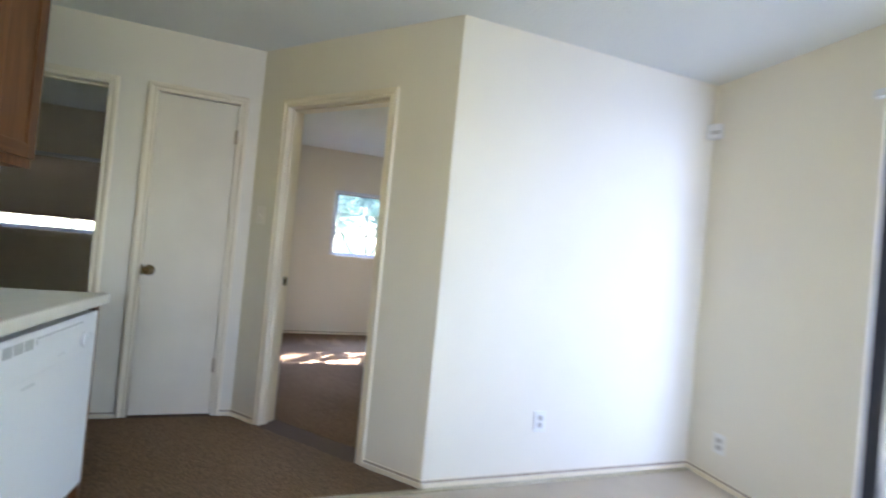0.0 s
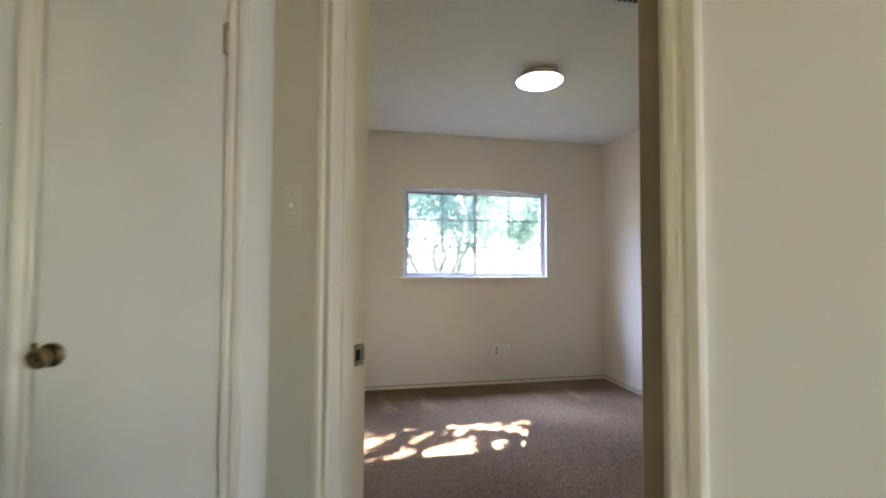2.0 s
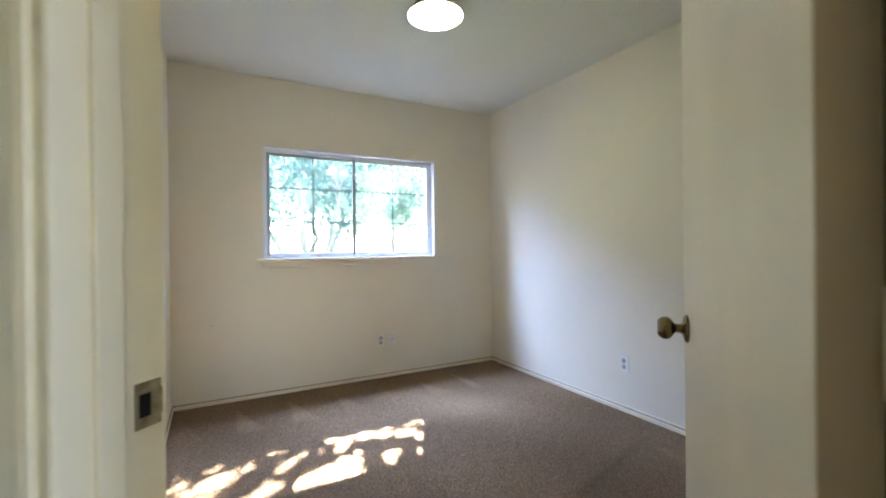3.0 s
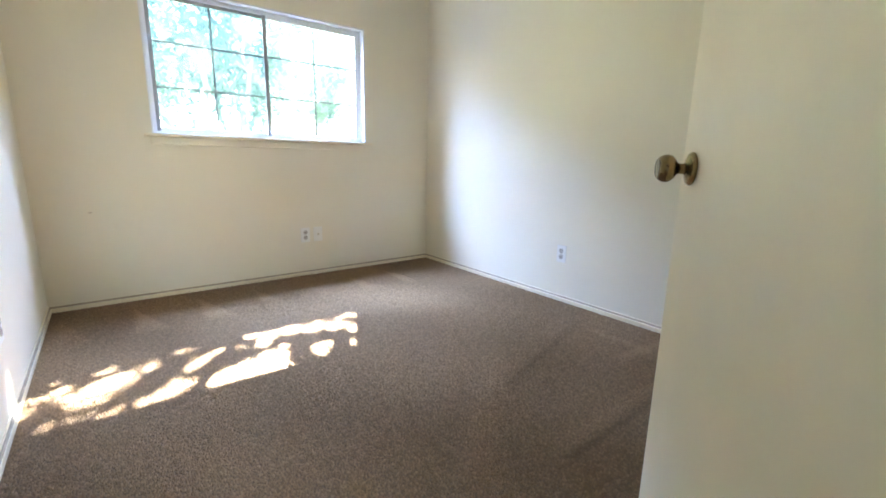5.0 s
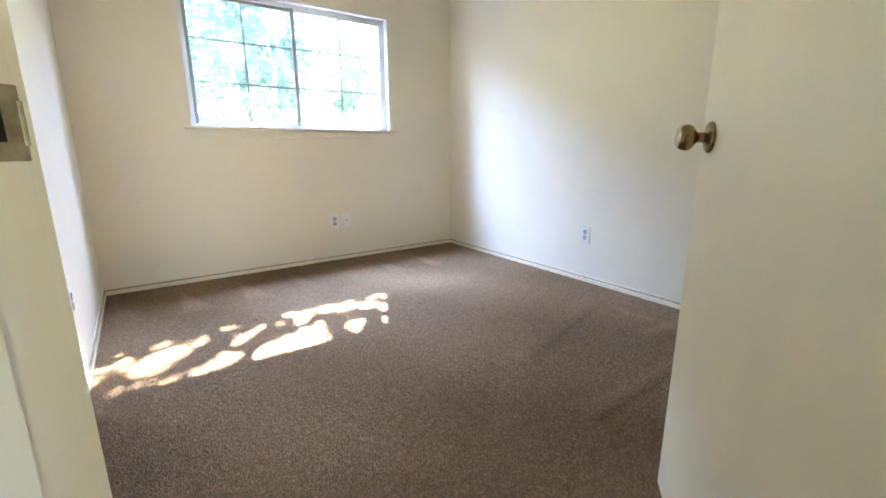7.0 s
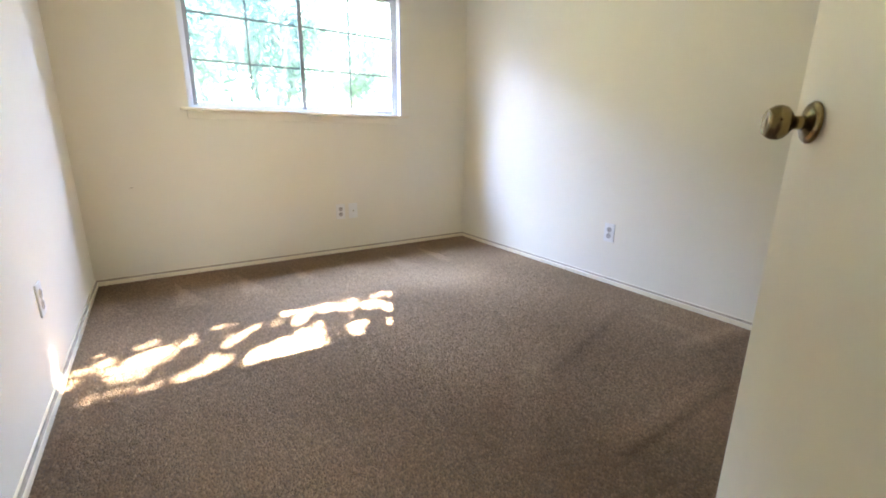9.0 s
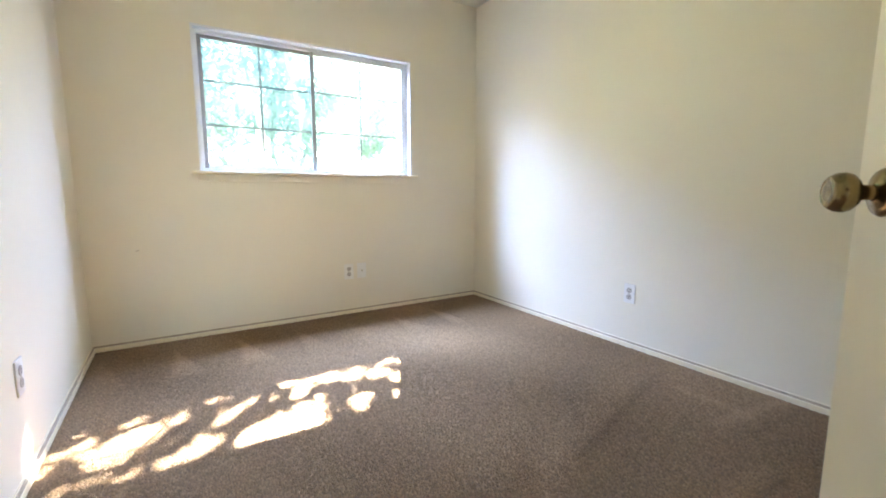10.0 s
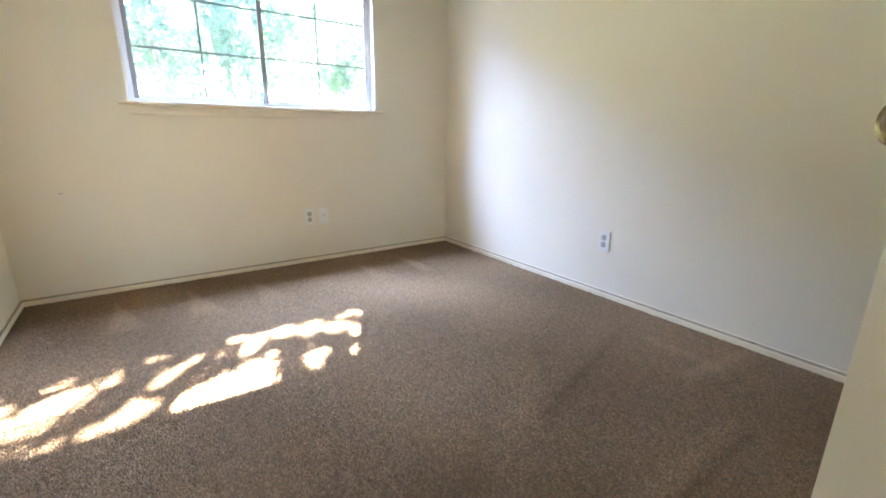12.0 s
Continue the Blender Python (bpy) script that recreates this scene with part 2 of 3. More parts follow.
def wall(name, m, length, thick, height, openings=(), mat=None, label="painted plaster wall"):
    """A wall from m's origin along its x, thick along its y, with openings (u0, u1, z0, z1) cut through."""
    us = sorted({0.0, length, *[v for o in openings for v in o[:2]]})
    zs = sorted({0.0, height, *[v for o in openings for v in o[2:]]})
    bm = bmesh.new()

    def solid(i, j):
        if i < 0 or j < 0 or i >= len(us) - 1 or j >= len(zs) - 1:
            return False
        u, z = (us[i] + us[i + 1]) / 2, (zs[j] + zs[j + 1]) / 2
        return not any(a < u < b and c < z < d for a, b, c, d in openings)

    def quad(*ps):
        bm.faces.new([bm.verts.new(p) for p in ps])

    for i in range(len(us) - 1):
        for j in range(len(zs) - 1):
            if not solid(i, j):
                continue
            a, b, c, d = us[i], us[i + 1], zs[j], zs[j + 1]
            quad((a, 0, c), (b, 0, c), (b, 0, d), (a, 0, d))
            quad((a, thick, c), (a, thick, d), (b, thick, d), (b, thick, c))
            if not solid(i - 1, j):
                quad((a, 0, c), (a, 0, d), (a, thick, d), (a, thick, c))
            if not solid(i + 1, j):
                quad((b, 0, c), (b, thick, c), (b, thick, d), (b, 0, d))
            if not solid(i, j - 1):
                quad((a, 0, c), (a, thick, c), (b, thick, c), (b, 0, c))
            if not solid(i, j + 1):
                quad((a, 0, d), (b, 0, d), (b, thick, d), (a, thick, d))
    bmesh.ops.remove_doubles(bm, verts=bm.verts, dist=1e-5)
    ob = part(name, bm, mat or PAINT)
    ob.matrix_world = m
    return tagged(ob, label, "wall", kind="structure")


CASING = [(0.0, 0.0), (0.0, 0.009), (0.004, 0.011), (0.014, 0.011), (0.018, 0.007), (0.024, 0.008), (0.03, 0.015), (0.044, 0.017), (0.05, 0.015), (0.054, 0.012), (0.054, 0.0)]


def casing(parent, u0, u1, top, y=0.0, way=-1):
    """Moulded trim round an opening, mitred at the corners."""
    bm = bmesh.new()
    lines = []
    for w, d in CASING:
        lines.append([bm.verts.new(p) for p in ((u0 - w, y + way * d, 0.004), (u0 - w, y + way * d, top + w), (u1 + w, y + way * d, top + w), (u1 + w, y + way * d, 0.004))])
    for a, b in zip(lines, lines[1:]):
        for k in range(3):
            bm.faces.new((a[k], a[k + 1], b[k + 1], b[k]))
    bm.faces.new([l[0] for l in lines])
    bm.faces.new([l[3] for l in lines])
    return part("casing", bm, TRIM, parent)


def door_lining(parent, u0, u1, top, thick, stop_at=0.045):
    """Jamb boards and the stop that the door shuts against."""
    for lo, hi in (((u0 - 0.017, -0.001, 0.0), (u0, thick + 0.001, top + 0.017)), ((u1, -0.001, 0.0), (u1 + 0.017, thick + 0.001, top + 0.017)), ((u0, -0.001, top), (u1, thick + 0.001, top + 0.017))):
        part("jamb", box(lo, hi, 0.0015), TRIM, parent)
    a, b = stop_at, stop_at + 0.032
    for lo, hi in (((u0, a, 0.0), (u0 + 0.011, b, top)), ((u1 - 0.011, a, 0.0), (u1, b, top)), ((u0 + 0.011, a, top - 0.011), (u1 - 0.011, b, top))):
        part("door_stop", box(lo, hi, 0.002), TRIM, parent)


BASE = [(0.0, 0.0), (0.014, 0.0), (0.0145, 0.0235), (0.012, 0.0275), (0.006, 0.029), (0.0055, 0.0375), (0.004, 0.0405), (0.0, 0.0405)]


def baseboard(p, q):
    """A low moulded skirting from p to q; the room is on the left of the way."""
    p, q = Vector((*p, 0)), Vector((*q, 0))
    way = (q - p).normalized()
    out = Vector((-way.y, way.x, 0))
    bm = bmesh.new()
    a = [bm.verts.new(p + out * d + Vector((0, 0, z))) for d, z in BASE]
    b = [bm.verts.new(q + out * d + Vector((0, 0, z))) for d, z in BASE]
    for k in range(len(BASE)):
        # the ledge and groove faces take the browner second material
        bm.faces.new((a[k - 1], a[k], b[k], b[k - 1])).material_index = int(k in (4, 5))
    bm.faces.new(a)
    bm.faces.new(b)
    board = part("baseboard", bm, TRIM)
    board.data.materials.append(DULL_BROWN)
    return tagged(board, "low cream painted skirting board with a grooved top", "baseboard", kind="structure")


def round_knob(parent, place, axis, mat=None):
    """Rose, neck and ball knob turned in brass."""
    bm = lathe(bmesh.new(), [(0.03, 0.0), (0.0325, 0.001), (0.033, 0.004), (0.03, 0.008), (0.022, 0.0105), (0.016, 0.012), (0.0125, 0.014)], place, axis, 28)
    rose = part("rose", bm, BRASS, parent, smooth=True)
    bm = lathe(bmesh.new(), [(0.012, 0.012), (0.0105, 0.018), (0.0105, 0.026), (0.013, 0.03), (0.02, 0.034), (0.0255, 0.04), (0.0275, 0.047), (0.0265, 0.055), (0.0225, 0.062), (0.0185, 0.0655), (0.0175, 0.0645), (0.010, 0.0655), (0.004, 0.0662)], place, axis, 28)
    return part("knob", bm, BRASS, parent, "antique brass ball knob", smooth=True)


# ---- structure ----
H = 2.44
EAST, NORTH = 2.44, 5.5
D45 = pose(-0.343, 2.773, 0, 0, 0, -45)
DL = 1.4595
WIN = (0.338, 1.816, 1.049, 1.918)
WIN_B = (-3.225, -1.753, 1.049, 1.912)

wall("wall_north", pose(-4.1, NORTH, 0), 4.1 + EAST + 0.15, 0.15, H, [(WIN[0] + 4.1, WIN[1] + 4.1, WIN[2], WIN[3]), (WIN_B[0] + 4.1, WIN_B[1] + 4.1, WIN_B[2], WIN_B[3])], label="cream painted bedroom wall with a window opening")
wall("wall_east", pose(EAST, NORTH, 0, 0, 0, -90), NORTH + 3.2, 0.15, H, [(NORTH - 0.88, NORTH + 0.95, 0.02, 2.06)], label="cream painted wall along bedroom and dining area")
wall("wall_dining", pose(0.689, 1.741, 0), EAST - 0.689, 0.115, H, label="smooth cream wall lit by daylight")
wall("wall_angled", D45, DL, 0.115, H, [(0.249, 1.059, 0.0, 2.057)], label="angled cream wall with the bedroom doorway")
wall("wall_hall", pose(-4.1, 2.775, 0), 4.1 - 0.3, 0.115, H, [(4.1 - 1.957, 4.1 - 1.183, 0.0, 2.057), (4.1 - 0.957, 4.1 - 0.453, 0.0, 2.067)], label="cream hall wall with two doorways")
wall("wall_bedroom_west", pose(-0.27, 2.862, 0, 0, 0, 90), NORTH - 2.862, 0.115, H, label="cream painted bedroom side wall")
wall("wall_closet", pose(-1.0, 2.89, 0, 0, 0, 90), NORTH - 2.89, 0.115, H, label="plain wall of the further bedroom")
wall("wall_west", pose(-4.1, -3.2, 0, 0, 0, 90), NORTH + 3.2, 0.15, H, label="plain closing wall")
wall("wall_kitchen", pose(-1.388, -3.2, 0, 0, 0, 90), 3.2 + 1.87, 0.115, H, label="cream kitchen wall behind the counter")
wall("wall_hall_south", pose(-4.1, 1.755, 0), 4.1 - 1.503, 0.115, H, label="plain hall wall")
wall("wall_south", pose(-1.503, -3.35, 0), EAST + 1.503, 0.15, H, [(0.603, 1.803, 1.0, 2.05)], label="plain closing wall")

ceiling = part("ceiling", box((-4.25, -3.35, H), (EAST + 0.15, NORTH + 0.15, H + 0.15)), CEIL)
tagged(ceiling, "off-white ceiling with a sprayed texture", "ceiling", kind="structure")
tagged(part("floor", box((-4.1, 1.725, -0.1), (EAST, NORTH, 0.0)), CARPET), "brown cut-pile carpet with vacuum marks", "floor", kind="structure")
tagged(part("floor_vinyl", box((-4.1, -3.2, -0.1), (EAST, 1.7, -0.004)), VINYL), "pale beige vinyl floor of kitchen and dining area", "floor", kind="structure")
tagged(part("threshold", box((-1.5, 1.7, -0.1), (EAST, 1.725, 0.006), 0.003), STEEL), "brass strip between vinyl and carpet", "threshold", kind="structure")
# the unseen 2.8 m east overhang is added to hold light off the glass door
roof = part("roof", box((-4.9, -4.0, H + 0.15), (EAST + 2.8, NORTH + 0.3, H + 0.3)), SIDING)
tagged(roof, "flat roof slab with an unseen long east overhang that dims the dining area", "roof", kind="structure")


def d45(u, off=0.0):
    """The place u along the angled wall and off from it on the hall side."""
    return D45 @ Vector((u, -off, 0))


baseboard((EAST, NORTH), (-0.27, NORTH))
baseboard((-0.27, NORTH), (-0.27, 2.864))
baseboard((EAST, 1.856), (EAST, NORTH))
baseboard((EAST, 1.741), (0.689, 1.741))
baseboard((EAST, 0.94), (EAST, 1.741))
baseboard(d45(DL).xy, d45(1.042 + 0.055).xy)
baseboard(d45(0.266 - 0.055).xy, d45(0.0).xy)
baseboard((-0.343, 2.775), (-0.415, 2.775))
baseboard((-0.995, 2.775), (-1.145, 2.775))
baseboard((-1.995, 2.775), (-4.1, 2.775))
baseboard((-1.0, NORTH), (-4.1, NORTH))


def smudge(name, parent, place, axes, mat):
    """A thin dried mark with an uneven outline."""
    bm = bmesh.new()
    a, c = (Vector(v) for v in axes)
    out = a.cross(c).normalized()
    ring = [Vector(place) + a * math.cos(w) * (0.8 + 0.3 * math.sin(3 * w + 1)) + c * math.sin(w) * (0.8 + 0.3 * math.cos(2 * w)) for w in (k * math.pi / 7 for k in range(14))]
    low, high = [bm.verts.new(p) for p in ring], [bm.verts.new(p + out * 0.0006) for p in ring]
    for k in range(14):
        bm.faces.new((low[k - 1], low[k], high[k], high[k - 1]))
    bm.faces.new(low)
    bm.faces.new(high)
    return part(name, bm, mat, parent)


smudge("scuff", bpy.data.objects["wall_north"], (4.1 - 0.018, -0.0007, 0.576), ((0.012, 0, 0.001), (0, 0, 0.004)), DULL_BROWN)
smudge("paint_chip", bpy.data.objects["baseboard.002"], (EAST - 0.0085, 3.15, 0.0365), ((0, 0.018, 0), (0.0045, 0, 0.0015)), SLOT)

# ---- windows ----
def window(name, w, screened, label):
    x0, x1, z0, z1 = w
    y = NORTH
    top = empty(name, pose((x0 + x1) / 2, y, z0))
    tagged(top, label, "window", kind="structure")
    inv = top.matrix_world.inverted()

    def piece(n, lo, hi, mat, bevel=0.002, par=None, lab=""):
        bm = box(lo, hi, bevel)
        bmesh.ops.transform(bm, matrix=inv, verts=bm.verts)
        return part(n, bm, mat, par or top, lab)

    # painted reveal boards
    for lo, hi in (((x0, y + 0.001, z1 - 0.012), (x1, y + 0.1, z1)), ((x0, y + 0.001, z0), (x0 + 0.012, y + 0.1, z1 - 0.012)), ((x1 - 0.012, y + 0.001, z0), (x1, y + 0.1, z1 - 0.012))):
        piece("reveal", lo, hi, WHITE, 0.001)
    piece("sill", (x0 - 0.045, y - 0.032, z0 - 0.018), (x1 + 0.045, y - 0.0005, z0 + 0.002), TRIM, 0.005)
    piece("sill_inner", (x0 + 0.012, y - 0.001, z0 + 0.0005), (x1 - 0.012, y + 0.1, z0 + 0.004), WHITE, 0.001)
    piece("apron", (x0 - 0.012, y - 0.011, z0 - 0.066), (x1 - 0.03, y - 0.0005, z0 - 0.0185), PAINT, 0.004)
    a, b, c, d = x0 + 0.012, x1 - 0.012, z0 + 0.004, z1 - 0.012
    f0, f1 = y + 0.055, y + 0.1
    for lo, hi in (((a, f0, c), (a + 0.022, f1, d)), ((b - 0.022, f0, c), (b, f1, d)), ((a + 0.022, f0, c), (b - 0.022, f1, c + 0.018)), ((a + 0.022, f0, d - 0.022), (b - 0.022, f1, d))):
        piece("frame", lo, hi, ALU, 0.002)
    mid = (a + b) / 2 - 0.005
    for k, (s, e, yy) in enumerate(((a + 0.022, mid + 0.016, y + 0.078), (mid - 0.016, b - 0.022, y + 0.058))):
        lo_z, hi_z = c + 0.018, d - 0.022
        # grey instead of white here: indoor shade put into the sash colour
        sash = piece("sash", (s, yy, lo_z), (s + 0.024, yy + 0.018, hi_z), GREY, 0.002)
        piece("stile", (e - 0.024, yy, lo_z), (e, yy + 0.018, hi_z), ALU if k else GREY, 0.002, sash)
        piece("rail", (s + 0.024, yy, lo_z), (e - 0.024, yy + 0.018, lo_z + 0.02), ALU, 0.002, sash)
        piece("rail", (s + 0.024, yy, hi_z - 0.02), (e - 0.024, yy + 0.018, hi_z), ALU if k else GREY, 0.002, sash)
        pane = piece("pane", (s + 0.024, yy + 0.007, lo_z + 0.02), (e - 0.024, yy + 0.011, hi_z - 0.02), GLASS, 0, sash)
        pane.visible_shadow = False
        for q in (1, 2):
            zz = lo_z + (hi_z - lo_z) * q / 3
            piece("muntin", (s + 0.024, yy + 0.002, zz - 0.005), (e - 0.024, yy + 0.0065, zz + 0.005), MUNTIN, 0.001, sash)
        xx = (s + e) / 2
        piece("muntin", (xx - 0.005, yy + 0.0015, lo_z + 0.02), (xx + 0.005, yy + 0.006, hi_z - 0.02), MUNTIN, 0.001, sash)
    if screened:
        piece("insect_screen", (a + 0.02, y + 0.104, c + 0.01), (mid + 0.01, y + 0.1045, d - 0.01), SCREEN, 0, None, "fine grey insect screen over one half")
    return top


window("window_1", WIN, True, "white aluminium sliding window with thin grid bars")
def back_window():
    """An unseen window added in the wall behind the walk to let in fill light."""
    ob = empty("fill_window", pose(-0.3, -3.2, 1.0))
    tagged(ob, "added aluminium window, unseen, that lets in fill light", "window", kind="structure")
    for lo, hi in (((-0.6, -0.1, 0.0), (-0.56, -0.05, 1.05)), ((0.56, -0.1, 0.0), (0.6, -0.05, 1.05)), ((-0.56, -0.1, 0.0), (0.56, -0.05, 0.04)), ((-0.56, -0.1, 1.01), (0.56, -0.05, 1.05))):
        part("frame", box(lo, hi, 0.002), ALU, ob)
    pane = part("pane", box((-0.56, -0.08, 0.04), (0.56, -0.076, 1.01)), GLASS, ob)
    pane.visible_shadow = False


back_window()
window("window_2", WIN_B, False, "aluminium sliding window half covered by a blind")


def mini_blind(x0, x1, top, bottom, y):
    """A lowered blind of tilted narrow slats."""
    ob = empty("window_blind", pose((x0 + x1) / 2, y, bottom))
    tagged(ob, "dusky lowered slat blind stopping short of the sill", "blind")
    inv = ob.matrix_world.inverted()

    def put(n, bm, mat):
        bmesh.ops.transform(bm, matrix=inv, verts=bm.verts)
        return part(n, bm, mat, ob)

    put("head_rail", box((x0, y - 0.02, top - 0.03), (x1, y + 0.02, top), 0.003), WHITE)
    put("bottom_rail", box((x0, y - 0.012, bottom), (x1, y + 0.012, bottom + 0.016), 0.004), SHADE)
    z, first = top - 0.04, None
    while z > bottom + 0.02:
        bm = bmesh.new()
        rows = [[bm.verts.new((x, y + dy, z + dz)) for dy, dz in ((-0.004, 0.012), (-0.0012, 0.004), (0.001, -0.004), (0.004, -0.012))] for x in (x0 + 0.004, x1 - 0.004)]
        for k in range(3):
            bm.faces.new((rows[0][k], rows[0][k + 1], rows[1][k + 1], rows[1][k]))
        if first is None:
            first = put("slat", bm, SHADE)
            zero = z
        else:
            bm.free()
            s = first.copy()
            scene.collection.objects.link(s)
            s.location = (0, 0, z - zero)
        z -= 0.021


mini_blind(WIN_B[0] + 0.05, WIN_B[1] - 0.02, WIN_B[3] - 0.015, 1.2, NORTH + 0.03)


# ---- doors ----
bed = empty("door_1", D45 @ pose(0.266, 0, 0))
tagged(bed, "cream moulded frame of the bedroom doorway", "door frame", kind="structure")
casing(bed, 0, 0.776, 2.04)
casing(bed, 0, 0.776, 2.04, 0.115, 1)
door_lining(bed, 0, 0.776, 2.04, 0.115, 0.03)
# thin dark brown strip laid along the rabbet face
part("hinge_rabbet", box((0.7745, 0.064, 0.0), (0.7755, 0.115, 2.038)), DARK_STRIP, bed, "thin dark brown strip in the hinge rabbet")
plate = part("strike_plate", box((-0.0005, 0.0805, 0.891), (0.0015, 0.117, 0.951), 0.001), AGED, bed, "worn brass strike plate")
part("strike_hole", box((0.001, 0.0855, 0.906), (0.0022, 0.1015, 0.936), 0.001), VOID, plate)
part("strike_lip", lathe(bmesh.new(), [(0.0025, 0.0), (0.003, 0.001), (0.003, 0.035), (0.0025, 0.036)], (-0.0005, 0.1165, 0.903), (0, 0, 1), 14), AGED, plate)
for z in (0.898, 0.944):
    part("screw", lathe(bmesh.new(), [(0.0034, 0.001), (0.0034, 0.0019), (0.0012, 0.0021)], (0, 0.0935, z), (1, 0, 0), 12), AGED, plate)

leaf = empty("bedroom_door", pose(0.445, 2.157, 0.0, 0, 0, 38.8))
tagged(leaf, "flush cream bedroom door standing wide open", "door")
part("slab", box((-0.03, -0.045, 0.012), (0.774, 0.0, 2.03), 0.002), DOOR, leaf)
# tan sheet over the hinge edge: warm bounce light put into its colour
part("edge_tint", box((-0.0308, -0.0435, 0.014), (-0.0298, -0.0015, 2.028)), WARM_EDGE, leaf, "tan hinge edge with warm bounce light in its colour")
round_knob(leaf, (0.706, 0.0, 0.921), (0, 1, 0))
part("latch_plate", box((0.7735, -0.035, 0.9), (0.7755, -0.01, 0.96), 0.0005), STEEL, leaf, "brass latch plate")
for z in (0.22, 1.0, 1.78):
    part("hinge", lathe(bmesh.new(), [(0.005, 0), (0.006, 0.002), (0.006, 0.087), (0.005, 0.089)], (-0.03, -0.05, z), (0, 0, 1), 12), TRIM, leaf, "painted hinge")

clo = empty("door_2", pose(-0.94, 2.775, 0))
tagged(clo, "closed narrow flush closet door in a moulded frame", "door", kind="structure")
casing(clo, 0, 0.47, 2.05)
door_lining(clo, 0, 0.47, 2.05, 0.115, 0.045)
part("slab", box((0.0045, 0.005, 0.012), (0.4655, 0.038, 2.045), 0.002), DOOR, clo)
round_knob(clo, (0.045, 0.004, 0.925), (0, -1, 0))
for z in (0.285, 1.79):
    part("hinge", lathe(add_box(bmesh.new(), (0.452, -0.001, z), (0.474, 0.006, z + 0.09), 0.001), [(0.006, 0), (0.007, 0.002), (0.007, 0.088), (0.006, 0.09)], (0.4685, -0.006, z), (0, 0, 1), 12), HINGE, clo, "painted hinge")
part("latch_plate", box((0.0005, -0.0015, 0.892), (0.011, 0.0055, 0.958), 0.0005), BRASS, clo, "dark brass latch plate")

far = empty("door_3", pose(-1.94, 2.775, 0))
tagged(far, "cream moulded frame of an open doorway to a dim bedroom", "door frame", kind="structure")
casing(far, 0, 0.74, 2.04)
door_lining(far, 0, 0.74, 2.04, 0.115)
part("strike_plate", box((-0.0005, 0.082, 0.89), (0.0015, 0.117, 0.952), 0.001), BRASS, far)


# ---- ceiling lamps ----
def flush_lamp(x, y, mat, label):
    ob = empty("ceiling_lamp", pose(x, y, H))
    tagged(ob, label, "ceiling lamp")
    part("base", lathe(bmesh.new(), [(0.118, 0.0), (0.12, -0.004), (0.12, -0.04), (0.11, -0.046)], (0, 0, 0), (0, 0, 1), 40), TRIM, ob, smooth=False)
    part("rim", lathe(bmesh.new(), [(0.12, -0.036), (0.148, -0.039), (0.154, -0.044), (0.153, -0.0475)], (0, 0, 0), (0, 0, 1), 40), TRIM, ob)
    prof = [(0.153 * math.cos(k / 10 * math.pi / 2), -0.047 - 0.044 * (1 - math.cos(k / 10 * math.pi / 2) ** 2)) for k in range(11)]
    part("dome", lathe(bmesh.new(), prof, (0, 0, 0), (0, 0, 1), 40), mat, ob, "glowing frosted glass dome", smooth=True)
    return ob


flush_lamp(1.085, 4.06, GLOW, "flush ceiling lamp with a lit frosted dome")
flush_lamp(-2.55, 4.36, GLOW_FAR, "flush ceiling lamp lit in the further bedroom")


# ---- outlets and switches ----
def wall_plate(name, m, label, kind, group=""):
    """A plate on a wall: m has its y pointing out of the wall and its z up."""
    ob = empty(name, m)
    tagged(ob, label, "switch" if kind == "switch" else "outlet", group)
    part("plate", box((-0.036, 0.0, -0.058), (0.036, 0.006, 0.058), 0.0028), IVORY if kind == "switch" else PLASTIC, ob)
    if kind == "outlet":
        for z in (-0.02, 0.02):
            face = part("socket", lathe(bmesh.new(), [(0.0165, 0.004), (0.017, 0.008), (0.016, 0.0085)], (0, 0, z), (0, 1, 0), 20), SOCKET, ob)
            for x in (-0.006, 0.006):
                part("slot", box((x - 0.0012, 0.008, z + 0.001), (x + 0.0012, 0.009, z + 0.009)), SLOT, face)
            part("slot", box((-0.0025, 0.008, z - 0.009), (0.0025, 0.009, z - 0.004)), SLOT, face)
        part("screw", lathe(bmesh.new(), [(0.003, 0.005), (0.003, 0.0072)], (0, 0, 0), (0, 1, 0), 10), STEEL, ob)
    elif kind == "switch":
        part("toggle", box((-0.005, 0.005, -0.006), (0.005, 0.017, 0.006), 0.002), IVORY, ob)
        for z in (-0.03, 0.03):
            part("screw", lathe(bmesh.new(), [(0.003, 0.005), (0.003, 0.0072)], (0, 0, z), (0, 1, 0), 10), STEEL, ob)
    else:
        part("jack", lathe(bmesh.new(), [(0.006, 0.005), (0.006, 0.013), (0.004, 0.014)], (0, 0, 0), (0, 1, 0), 12), STEEL, ob, "small metal jack")
    return ob


wall_plate("wall_outlet", pose(EAST, 3.94, 0.325, 0, 0, 90), "white double socket low on the bedroom wall", "outlet")
wall_plate("wall_outlet", pose(1.27, NORTH, 0.325, 0, 0, 180), "white double socket under the window", "outlet")
wall_plate("cable_plate", pose(1.372, NORTH, 0.326, 0, 0, 180), "white cable plate with a single jack", "jack")
wall_plate("wall_outlet", pose(-0.27, 4.235, 0.34, 0, 0, -90), "white double socket beside a sun streak", "outlet")
wall_plate("wall_outlet", pose(1.345, 1.741, 0.32, 0, 0, 180), "white double socket on the daylit wall", "outlet")
wall_plate("wall_outlet", pose(EAST, 1.53, 0.235, 0, 0, 90), "white double socket beside the room corner", "outlet")
wall_plate("light_switch", D45 @ pose(0.1, 0, 1.338, 0, 0, 180), "cream toggle light switch beside the doorway", "switch")

